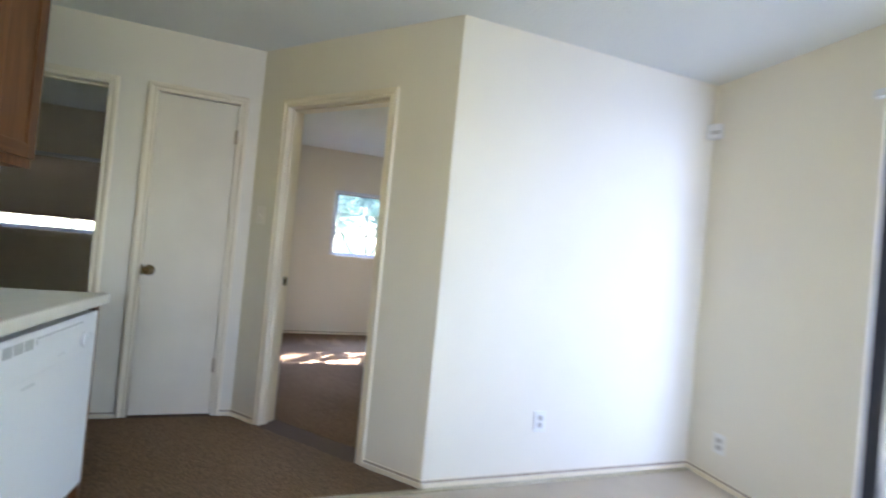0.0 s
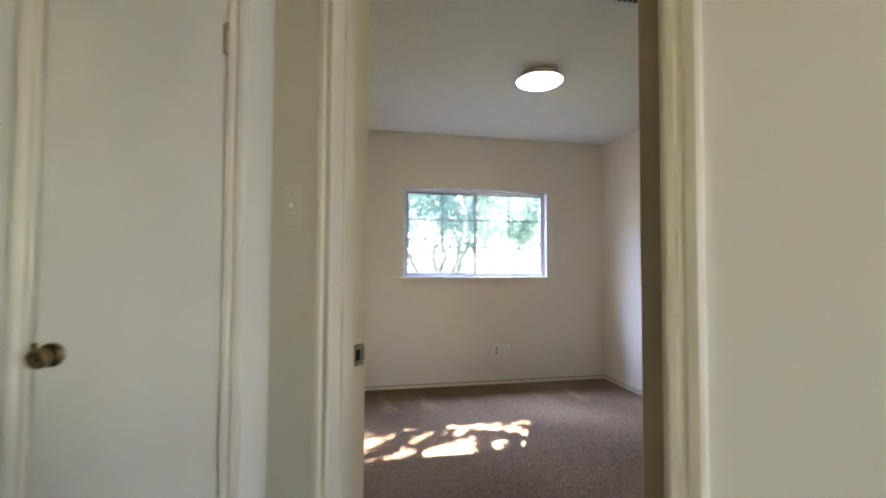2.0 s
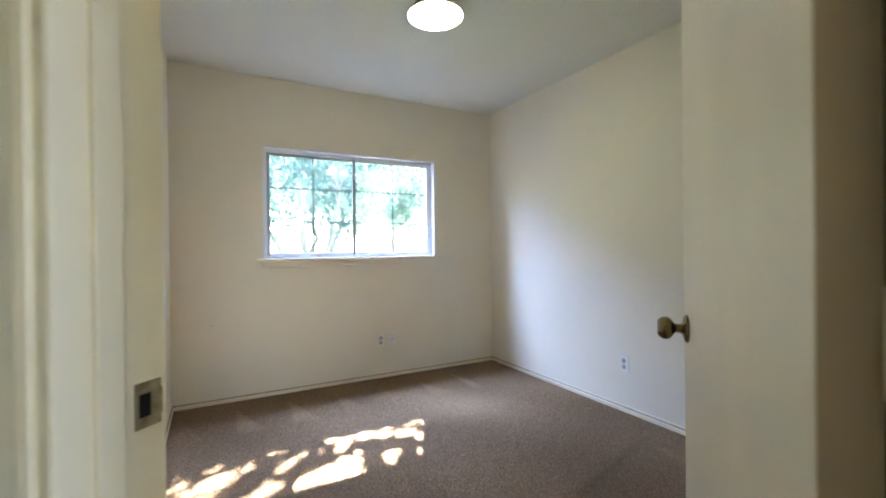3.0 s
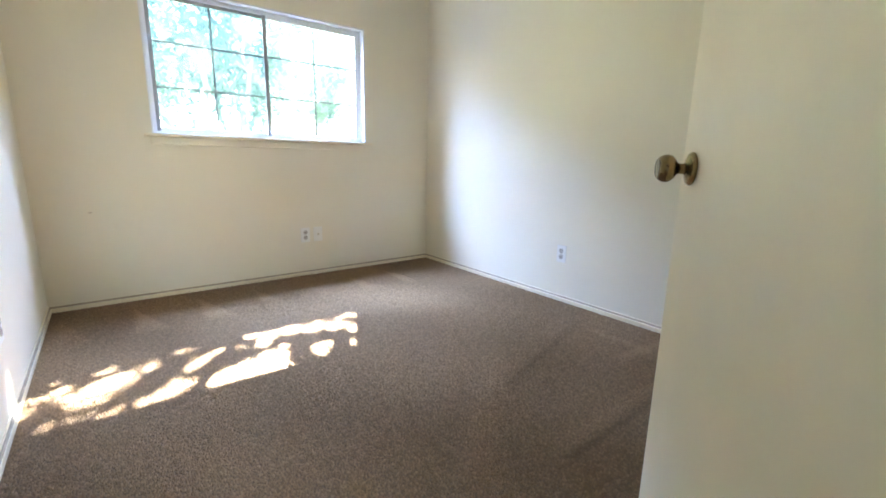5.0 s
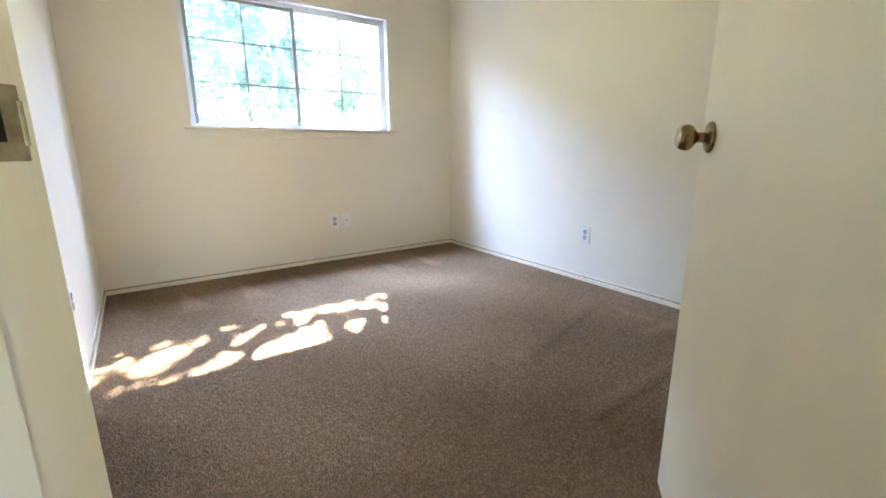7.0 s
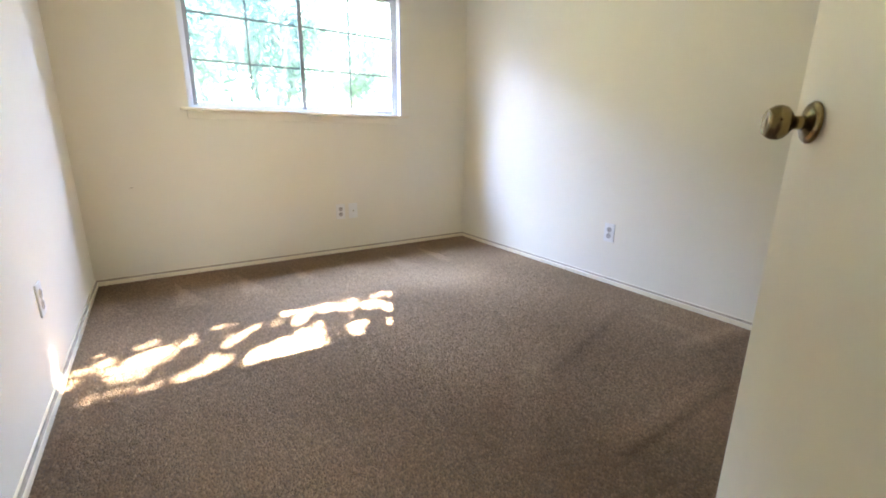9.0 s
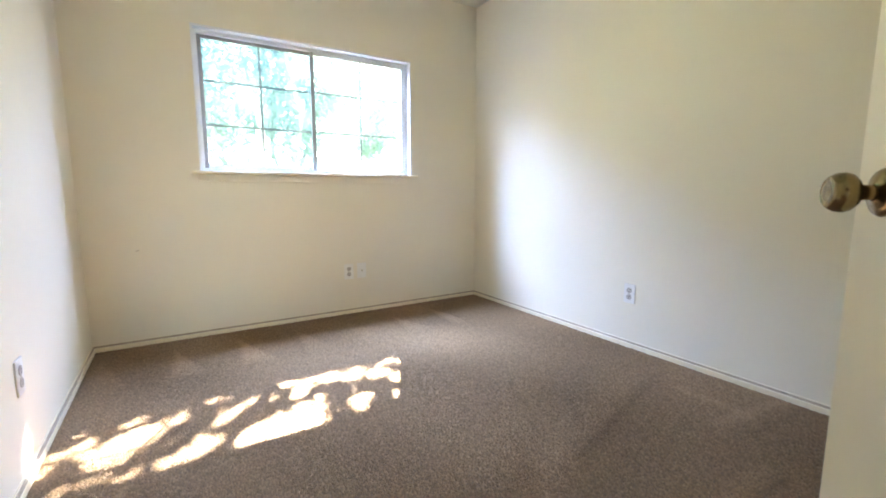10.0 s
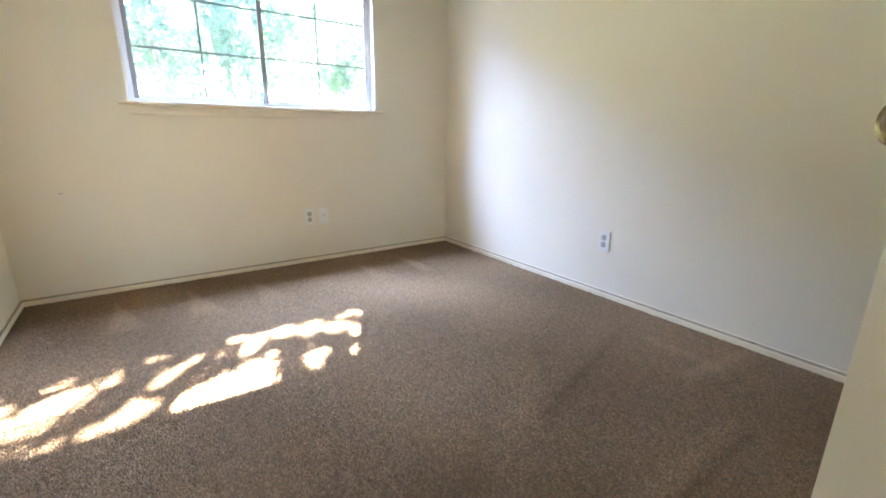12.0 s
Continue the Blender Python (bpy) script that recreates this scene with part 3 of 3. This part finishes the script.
# corner sensor
sensor = empty("corner_sensor", pose(EAST, 1.741, 2.13))
tagged(sensor, "small white alarm sensor in the room corner", "sensor")
bm = bmesh.new()
lo = [bm.verts.new(p) for p in ((-0.001, -0.001, -0.045), (-0.062, -0.001, -0.045), (-0.058, -0.035, -0.045), (-0.035, -0.058, -0.045), (-0.001, -0.062, -0.045))]
hi = [bm.verts.new(v.co + Vector((0, 0, 0.09))) for v in lo]
for k in range(5):
    bm.faces.new((lo[k - 1], lo[k], hi[k], hi[k - 1]))
bm.faces.new(lo)
bm.faces.new(hi)
part("housing", bm, PLASTIC, sensor)
bm = box((-0.024, -0.002, -0.012), (0.024, 0.002, 0.012), 0.001)
bmesh.ops.transform(bm, matrix=pose(-0.0475, -0.0475, -0.01, 0, 0, -45), verts=bm.verts)
part("lens", bm, SOCKET, sensor)

# ceiling vent
vent = empty("ceiling_vent", pose(1.17, 3.15, H))
tagged(vent, "white stamped metal air vent in the ceiling", "vent")
part("backing", box((-0.16, -0.08, -0.003), (0.16, 0.08, -0.001)), SLOT, vent)
for lo_, hi_ in (((-0.19, -0.11, -0.008), (0.19, -0.08, 0)), ((-0.19, 0.08, -0.008), (0.19, 0.11, 0)), ((-0.19, -0.08, -0.008), (-0.16, 0.08, 0)), ((0.16, -0.08, -0.008), (0.19, 0.08, 0))):
    part("frame", box(lo_, hi_, 0.002), WHITE, vent)
for k in range(12):
    bm = box((-0.0015, -0.08, -0.012), (0.0015, 0.08, 0.0), 0)
    bmesh.ops.transform(bm, matrix=pose(-0.15 + k * 0.027, 0, -0.006, 0, 35, 0), verts=bm.verts)
    part("slat", bm, WHITE, vent)

# ---- kitchen ----
CT = 0.895
top = empty("countertop", pose(-1.388, -2.6, CT - 0.042))
tagged(top, "beige laminate countertop with a rounded edge", "countertop")
part("slab", box((0.0, 0.0, 0.002), (0.622, 4.426, 0.042), 0.002), LAMINATE, top)
part("front_edge", box((0.6222, 0.0, 0.0), (0.633, 4.4258, 0.0418), 0.005), LAMINATE, top, "pale rounded front edge")
part("end_edge", box((0.0, 4.4262, 0.0), (0.633, 4.436, 0.0418), 0.004), LAMINATE, top, "pale rounded end edge")
tagged(part("backsplash", box((-1.387, -2.6, CT + 0.001), (-1.368, 1.836, CT + 0.1), 0.004), LAMINATE), "low beige laminate backsplash behind the counter", "backsplash")

dw = empty("dishwasher", pose(-0.78, 1.46, 0))
tagged(dw, "white built-in dishwasher under the counter", "dishwasher")
part("tub", box((-0.57, -0.3, 0.1), (-0.025, 0.3, 0.79), 0.004), SLOT, dw)
part("door_panel", box((-0.03, -0.305, 0.13), (0.0128, 0.305, 0.6838), 0.0015), ENAMEL, dw)
panel = part("control_panel", box((-0.03, -0.305, 0.684), (0.013, 0.305, 0.832), 0.0015), ENAMEL, dw)
part("grip_groove", box((0.011, -0.115, 0.803), (0.0134, 0.19, 0.8075), 0.0008), GREY, panel, "dark finger groove")
part("grip_lip", box((0.011, -0.115, 0.785), (0.0165, 0.19, 0.8015), 0.002), ENAMEL, panel)
for j in range(3):
    part("vent_recess", box((0.012, -0.279 + j * 0.052, 0.776), (0.0132, -0.233 + j * 0.052, 0.8115)), PRINT, panel)
    for k in range(4):
        part("vent_slot", box((0.0128, -0.278 + j * 0.052, 0.7775 + k * 0.0085), (0.0137, -0.234 + j * 0.052, 0.783 + k * 0.0085), 0.0004), GREY, panel)
dial = part("dial", lathe(bmesh.new(), [(0.026, 0.0), (0.026, 0.008), (0.024, 0.01), (0.008, 0.011)], (0.012, 0.21, 0.733), (1, 0, 0), 28), ENAMEL, panel, "round white dial")
part("dial_ring", lathe(bmesh.new(), [(0.0295, 0.0), (0.0295, 0.0022), (0.027, 0.0024)], (0.012, 0.21, 0.733), (1, 0, 0), 28), PRINT, dial)
for k in range(3):
    part("mark", box((0.0128, 0.252, 0.722 + k * 0.011), (0.0136, 0.27, 0.725 + k * 0.011)), PRINT, panel)
part("mark", box((0.0128, 0.02, 0.715), (0.0136, 0.07, 0.718)), PRINT, panel)
part("badge", box((0.0123, -0.17, 0.655), (0.0133, -0.1, 0.662)), PRINT, dw)
part("kick_plate", box((-0.08, -0.3, 0.0), (-0.06, 0.3, 0.1), 0.002), GREY, dw)

end = empty("end_panel", pose(-0.78, 1.771, 0))
tagged(end, "varnished oak end panel beside the dishwasher", "cabinet panel")
part("board", box((-0.6, 0.0, 0.0), (0.0, 0.045, 0.853), 0.002), OAK, end)


def base_unit(y0, y1):
    ob = empty("base_cabinet", pose(-0.78, y0, 0))
    tagged(ob, "varnished oak base cabinet with a drawer", "cabinet")
    w = y1 - y0
    part("body", box((-0.6, 0.0, 0.1), (0.0, w, 0.853), 0.001), OAK, ob)
    part("plinth", box((-0.6, 0.0, 0.0), (-0.07, w, 0.1)), OAK_Y, ob)
    part("drawer", box((0.0, 0.02, 0.68), (0.019, w - 0.02, 0.83), 0.004), OAK_Y, ob)
    part("door", box((0.0, 0.02, 0.13), (0.019, w - 0.02, 0.66), 0.004), OAK, ob)
    return ob


for k in range(6):
    base_unit(0.545 - k * 0.61, 1.15 - k * 0.61)


def cabinet_door(parent, y0, y1, z0, z1, x):
    """Frame and sunk panel."""
    d = part("door", box((x, y0, z0), (x + 0.012, y1, z1), 0.002), OAK, parent)
    r = 0.055
    part("stile", box((x + 0.01, y0, z0), (x + 0.02, y0 + r, z1), 0.003), OAK, d)
    part("stile", box((x + 0.01, y1 - r, z0), (x + 0.02, y1, z1), 0.003), OAK, d)
    part("rail", box((x + 0.01, y0 + r, z0), (x + 0.02, y1 - r, z0 + r), 0.003), OAK_Y, d)
    part("rail", box((x + 0.01, y0 + r, z1 - r), (x + 0.02, y1 - r, z1), 0.003), OAK_Y, d)
    return d


def wall_unit(y0, y1):
    ob = empty("wall_cabinet", pose(-1.036, y0, 1.375))
    tagged(ob, "varnished oak wall cabinet with panelled doors", "cabinet")
    w = y1 - y0
    part("body", box((-0.35, 0.0, 0.0), (0.0, w, 0.77), 0.002), OAK, ob)
    cabinet_door(ob, 0.018, w / 2 - 0.012, 0.035, 0.745, 0.0)
    cabinet_door(ob, w / 2 + 0.012, w - 0.018, 0.035, 0.745, 0.0)
    return ob


wall_unit(1.15, 1.76)
wall_unit(0.53, 1.14)

# ---- sliding glass door of the dining area ----
sl = empty("door_4", pose(EAST, -0.035, 0))
tagged(sl, "dark framed sliding glass door to the outside", "glass door", kind="structure")
for lo_, hi_ in (((0.02, 0.85, 0.02), (0.11, 0.915, 2.06)), ((0.02, -0.915, 0.02), (0.11, -0.85, 2.06)), ((0.02, -0.85, 2.0), (0.11, 0.85, 2.06)), ((0.02, -0.85, 0.02), (0.11, 0.85, 0.06)), ((0.03, -0.03, 0.06), (0.08, 0.03, 2.0))):
    part("frame", box(lo_, hi_, 0.003), BRONZE, sl)
for y0, y1, x in ((-0.85, -0.03, 0.05), (0.03, 0.85, 0.07)):
    p = part("pane", box((x, y0, 0.06), (x + 0.005, y1, 2.0)), GLASS, sl)
    p.visible_shadow = False
rail = part("head_rail", box((EAST - 0.05, -1.05, 2.085), (EAST - 0.002, 0.905, 2.12), 0.004), WHITE)
tagged(rail, "white head rail above the glass door", "blind rail")

# ---- outside ----
tagged(part("ground", box((-1500, -1500, -0.5), (1500, 1500, -0.12)), GRASS), "dry grass round the house", "ground", kind="structure")
tagged(part("patio", box((EAST + 0.15, -1.6, -0.12), (EAST + 3.5, 1.6, -0.05), 0.01), CONCRETE), "pale concrete patio slab", "patio", kind="structure")

rng = np.random.default_rng(7)


def limb(bm, p, q, r0, r1, steps=7, sides=8, sway=0.05):
    """A tapered, slightly crooked round limb."""
    p, q = Vector(p), Vector(q)
    way = (q - p).normalized()
    side = way.orthogonal().normalized()
    up = way.cross(side)
    last = None
    for k in range(steps + 1):
        s = k / steps
        c = p.lerp(q, s) + (side * rng.normal() + up * rng.normal()) * sway * (0 < k < steps)
        r = r0 + (r1 - r0) * s
        ring = [bm.verts.new(c + (side * math.cos(2 * math.pi * j / sides) + up * math.sin(2 * math.pi * j / sides)) * r) for j in range(sides)]
        if last:
            for j in range(sides):
                bm.faces.new((last[j], last[(j + 1) % sides], ring[(j + 1) % sides], ring[j]))
        last = ring


# gaps in the leaves: places on the bedroom floor that the sun reaches, (x, y, radius along x, along y)
SHAFTS = [(0.55, 4.08, 0.1, 0.085), (0.61, 4.17, 0.055, 0.075), (0.84, 4.165, 0.05, 0.026), (0.812, 4.11, 0.018, 0.04), (0.789, 4.449, 0.055, 0.04), (0.881, 4.41, 0.045, 0.04), (1.012, 4.37, 0.062, 0.048),
          (1.08, 4.275, 0.035, 0.045), (0.94, 4.485, 0.03, 0.012), (1.125, 4.465, 0.075, 0.035), (1.003, 4.099, 0.022, 0.03), (0.638, 4.403, 0.034, 0.024), (0.59, 4.476, 0.045, 0.018), (0.284, 4.482, 0.085, 0.01),
          (0.13, 4.38, 0.032, 0.02), (0.184, 4.1, 0.045, 0.034), (0.235, 4.135, 0.04, 0.026), (0.1, 4.07, 0.03, 0.022), (-0.148, 4.073, 0.06, 0.012), (0.5, 4.19, 0.03, 0.014)]
SHAFTS = [(*s, 0.0) for s in SHAFTS]
# slanted ones: the same and an angle
SHAFTS += [(-0.022, 4.27, 0.13, 0.076, 48), (0.42, 4.1, 0.1, 0.055, 14), (0.12, 4.46, 0.05, 0.016, 45), (-0.01, 4.44, 0.07, 0.011, 8), (-0.19, 4.33, 0.075, 0.016, 12), (-0.29, 4.17, 0.1, 0.014, 57), (0.31, 4.3, 0.07, 0.018, 50), (0.36, 4.35, 0.06, 0.012, 50)]
# thinner foliage round them
THINNED = [(0.05, 4.24, 0.42, 0.24, 0), (0.95, 4.38, 0.24, 0.13, 0), (0.55, 4.2, 0.16, 0.1, 0)]
# small gaps between them that let half of the light through
gaps = np.random.default_rng(12)
SHAFTS += [(gx, gy, gaps.uniform(0.012, 0.034), gaps.uniform(0.008, 0.016), gaps.uniform(20, 60)) for gx, gy in zip(gaps.uniform(-0.25, 0.75, 36), gaps.uniform(4.05, 4.48, 36))]


def leaves(name, parent, clumps, count, size, mat, label, shafts=(), thinned=()):
    """Many small folded leaves in clumps; thinned where sun comes through."""
    centres = np.array([c for c, r in clumps])
    radii = np.array([r for c, r in clumps])
    pick = rng.integers(0, len(clumps), count)
    dirs = rng.normal(size=(count, 3))
    dirs /= np.linalg.norm(dirs, axis=1)[:, None]
    places = centres[pick] + dirs * (radii[pick] * rng.random(count) ** 0.45)[:, None]
    a = rng.normal(size=(count, 3))
    a /= np.linalg.norm(a, axis=1)[:, None]
    b = np.cross(a, rng.normal(size=(count, 3)))
    b /= np.linalg.norm(b, axis=1)[:, None]
    c = np.cross(a, b)
    s = size * (0.6 + 0.8 * rng.random(count))[:, None]
    v = np.empty((count, 6, 3))
    v[:, 0] = places - a * s
    v[:, 1] = places - a * s * 0.2 + b * s * 0.38 + c * s * 0.1
    v[:, 2] = places + a * s * 0.45 + b * s * 0.3 + c * s * 0.1
    v[:, 3] = places + a * s
    v[:, 4] = places + a * s * 0.45 - b * s * 0.3 + c * s * 0.1
    v[:, 5] = places - a * s * 0.2 - b * s * 0.38 + c * s * 0.1
    if shafts:
        way = np.array(SUN_WAY)
        floor_at = v - way * (v[:, :, 2] / way[2])[:, :, None]
        keep = np.ones(count, bool)
        for x, y, ra, rb, turn in shafts:
            ca, sa = math.cos(radians(turn)), math.sin(radians(turn))
            dx, dy = floor_at[:, :, 0] - x, floor_at[:, :, 1] - y
            keep &= (((dx * ca + dy * sa) / ra) ** 2 + ((dy * ca - dx * sa) / rb) ** 2 > 1.0).all(axis=1)
        # thinner foliage round the gaps
        for x, y, ra, rb, turn in thinned:
            thin = (((floor_at[:, 0, 0] - x) / ra) ** 2 + ((floor_at[:, 0, 1] - y) / rb) ** 2 < 1.0) & (rng.random(count) < 0.27)
            keep &= ~thin
        v = v[keep]
    base = np.arange(len(v))[:, None] * 6
    f = np.concatenate([base + np.array([[0, 1, 2, 3]]), base + np.array([[0, 3, 4, 5]])]).tolist()
    me = bpy.data.meshes.new(name)
    me.from_pydata(v.reshape(-1, 3).tolist(), [], f)
    me.materials.append(mat)
    ob = new(name, me)
    ob.parent = parent
    return ob


def tree(x, y, height, spread, stems, count, size, mat, label, shafts=(), low=0.42, reach=()):
    """Several slim stems fanning out of one foot, with a loose crown."""
    ob = empty("tree", pose(x, y, -0.12))
    tagged(ob, label, "tree")
    bm = bmesh.new()
    clumps = []
    for k in range(stems):
        w = 2 * math.pi * (k + rng.random() * 0.6) / stems
        out = spread * (0.35 + 0.3 * rng.random())
        fork = Vector((math.cos(w) * out * 0.55, math.sin(w) * out * 0.55, height * low * (0.9 + 0.3 * rng.random())))
        limb(bm, (math.cos(w) * 0.1, math.sin(w) * 0.1, 0), fork, 0.06, 0.035, 8, 8, 0.035)
        for j in range(3):
            w2 = w + rng.normal() * 0.7
            tip = Vector((math.cos(w2) * spread * (0.45 + 0.5 * rng.random()), math.sin(w2) * spread * (0.45 + 0.5 * rng.random()), height * (0.62 + 0.36 * rng.random())))
            limb(bm, fork, tip, 0.032, 0.012, 7, 6, 0.05)
            for i in range(5):
                c = fork.lerp(tip, 0.1 + 0.22 * i) + Vector(rng.normal(size=3)) * 0.3
                clumps.append((np.array(c), 0.35 + 0.35 * rng.random()))
                limb(bm, fork.lerp(tip, 0.3 + 0.2 * i), c, 0.014, 0.005, 3, 5, 0.03)
    for p in reach:
        c = Vector(p) - Vector((x, y, -0.12))
        limb(bm, Vector((-0.3, -0.2, 3.3)), c, 0.022, 0.006, 8, 5, 0.05)
        clumps.extend([(np.array(c), 0.42)] * 4 + [(np.array(c), 0.3)] * 3)
    part("trunk", bm, BARK, ob)
    shift = np.array([x, y, -0.12])
    way = np.array(SUN_WAY)

    def at_foot(places):
        """Places on the bedroom floor, moved along the sun's way into the tree's own measure."""
        moved = []
        for sx, sy, a, b, turn in places:
            p = np.array([sx, sy, 0.0]) - shift
            p = p - way * (p[2] / way[2])
            moved.append((p[0], p[1], a, b, turn))
        return moved

    leaves("crown", ob, clumps, count, size, mat, "loose green crown", at_foot(shafts), at_foot(THINNED if shafts else ()))
    return ob


OVER = [Vector((wx, NORTH, wz)) - SUN_WAY * s for wx, wz, s in ((0.35, 1.2, 3.9), (0.4, 1.7, 3.6), (0.75, 1.45, 4.1), (1.05, 1.15, 3.7), (1.1, 1.75, 3.9), (1.4, 1.4, 3.5), (0.5, 1.3, 3.8), (0.45, 1.6, 3.6), (0.65, 1.5, 4.0), (1.7, 1.2, 3.8), (1.75, 1.7, 3.6))]
tree(1.5, 9.6, 5.4, 2.4, 5, 13000, 0.06, LEAF, "slim many-stemmed tree with light green leaves", SHAFTS, 0.36)
tree(5.1, 8.5, 6.6, 1.9, 8, 52000, 0.032, LEAF, "tall leafy tree that shades the window", SHAFTS, reach=OVER)
# extra clumps added on the sun's way to window_2 keep its floor unlit
tree(-0.5, 9.2, 6.6, 2.1, 4, 13000, 0.06, LEAF, "slim leafy tree with added limbs that shade the far window", (), 0.36, [Vector((wx, NORTH, 1.12)) - SUN_WAY * s for wx, s in ((-3.2, 4.2), (-2.8, 4.0), (-2.4, 4.1), (-2.0, 3.8))])
tree(3.5, 11.8, 5.0, 2.0, 4, 9000, 0.065, LEAF, "slim leafy tree with drooping twigs", (), 0.34)
tree(-4.2, 12.5, 5.2, 2.6, 5, 7000, 0.08, LEAF_FAR, "leafy tree further off")
tree(5.0, 16.5, 6.0, 3.0, 5, 7000, 0.08, LEAF_FAR, "leafy tree further off")
tree(0.8, 18.0, 6.0, 3.2, 5, 8000, 0.09, LEAF_FAR, "leafy tree further off")


# ---- carpet pile ----
def pile_shade(x, y):
    """How the nap lies: streaks of the vacuum cleaner, wedges along the far wall, slow mottling."""
    a = np.sin((x * 0.8 + y * 0.55) * 9.0 + 1.3 * np.sin(y * 2.1 + x)) * 0.2
    c = np.sin(x * 3.1 + 1.7 * np.sin(y * 2.7)) * np.sin(y * 2.3 + 1.1 * np.sin(x * 1.9)) * 0.3
    u = ((x + 0.13 * (y - 5.0)) / 0.34) % 1.0 - 0.5
    s = np.clip((5.34 - y) / 0.5, 0, 1)
    wedge = np.clip((0.3 * s - np.abs(u)) / 0.1, 0, 1) * np.sqrt(np.clip(1 - s, 0, 1)) * (s > 0) * (x < 1.9) * (0.7 + 0.5 * np.sin(x * 4.0))
    for ax, ay, bx, by, wide, dark in ((1.16, 2.91, 1.78, 2.92, 0.016, -0.45), (1.18, 2.97, 1.8, 2.98, 0.03, 0.3), (1.33, 3.35, 2.2, 3.6, 0.025, -0.25), (1.3, 3.42, 2.1, 3.68, 0.05, 0.2),
                                       (1.97, 3.2, 2.4, 3.15, 0.03, 0.45), (2.16, 3.46, 2.14, 3.17, 0.03, 0.4), (2.0, 3.1, 2.4, 3.06, 0.02, -0.3), (0.9, 3.1, 1.5, 3.6, 0.05, 0.2)):
        k = np.clip(((x - ax) * (bx - ax) + (y - ay) * (by - ay)) / ((bx - ax) ** 2 + (by - ay) ** 2), 0, 1)
        d = np.hypot(x - ax - k * (bx - ax), y - ay - k * (by - ay))
        a = a + 1.8 * dark * np.exp(-(d / wide) ** 2)
    return np.clip(0.5 + 0.35 * a + 0.35 * c + 0.75 * wedge, 0, 1)


def carpet_pile(name, x0, x1, y0, y1, step, keep=None):
    """Short twisted tufts of yarn, each a leaning three-sided spike."""
    gx, gy = np.meshgrid(np.arange(x0, x1, step), np.arange(y0, y1, step))
    x = gx.ravel() + rng.uniform(-0.5, 0.5, gx.size) * step
    y = gy.ravel() + rng.uniform(-0.5, 0.5, gx.size) * step
    if keep is not None:
        ok = keep(x, y)
        x, y = x[ok], y[ok]
    n = len(x)
    # yarns twist together into knots about a centimetre wide
    knot = 0.0095
    ix, iy = np.floor(x / knot), np.floor(y / knot)
    h1, h2, h3 = (np.modf(np.abs(np.sin(ix * p + iy * q) * 43758.5453))[0] for p, q in ((12.9898, 78.233), (39.346, 11.135), (73.156, 52.235)))
    kx, ky = (ix + 0.25 + 0.5 * h1) * knot, (iy + 0.25 + 0.5 * h2) * knot
    far_off = np.clip(np.hypot(x - kx, y - ky) / knot, 0, 1)
    # nap marks and knot tone, plus shade between knots put into the colour
    shade = np.clip(pile_shade(x, y) + 0.34 * (h3 - 0.5) - 0.2 * (far_off - 0.3), 0, 1)
    w = rng.uniform(0, 2 * math.pi, n)
    r = step * rng.uniform(0.6, 0.95, n)
    high = (0.0095 - 0.007 * far_off) * rng.uniform(0.8, 1.1, n) * (0.75 + 0.4 * h1)
    lean = np.array([(kx - x) * 0.45, (ky - y) * 0.45]) + rng.normal(size=(2, n)) * 0.0012
    v = np.empty((n, 4, 3))
    for k in range(3):
        v[:, k, 0] = x + np.cos(w + k * 2.094) * r
        v[:, k, 1] = y + np.sin(w + k * 2.094) * r
        v[:, k, 2] = 0.0004
    v[:, 3, 0], v[:, 3, 1], v[:, 3, 2] = x + lean[0], y + lean[1] + (shade - 0.5) * 0.006, high
    base = (np.arange(n) * 4)[:, None]
    f = np.concatenate([base + np.array([[0, 1, 3]]), base + np.array([[1, 2, 3]]), base + np.array([[2, 0, 3]])])
    me = bpy.data.meshes.new(name)
    me.vertices.add(n * 4)
    me.vertices.foreach_set("co", v.ravel())
    me.loops.add(f.size)
    me.loops.foreach_set("vertex_index", f.ravel().astype(np.int32))
    me.polygons.add(len(f))
    me.polygons.foreach_set("loop_start", (np.arange(len(f)) * 3).astype(np.int32))
    me.update(calc_edges=True)
    nap_shade = me.attributes.new("nap_shade", "FLOAT", "POINT")
    nap_shade.data.foreach_set("value", np.repeat(shade, 4).astype(np.float32))
    me.materials.append(YARN)
    return tagged(new(name, me), "brown twisted carpet tufts with vacuum streaks", "carpet pile", kind="stuff")


carpet_pile("carpet_pile", -0.255, EAST - 0.016, 2.0, NORTH - 0.016, 0.006, lambda x, y: x + y > 2.62)
carpet_pile("carpet_pile", -1.9, 0.66, 1.73, 2.76, 0.008, lambda x, y: (x + y < 2.41))
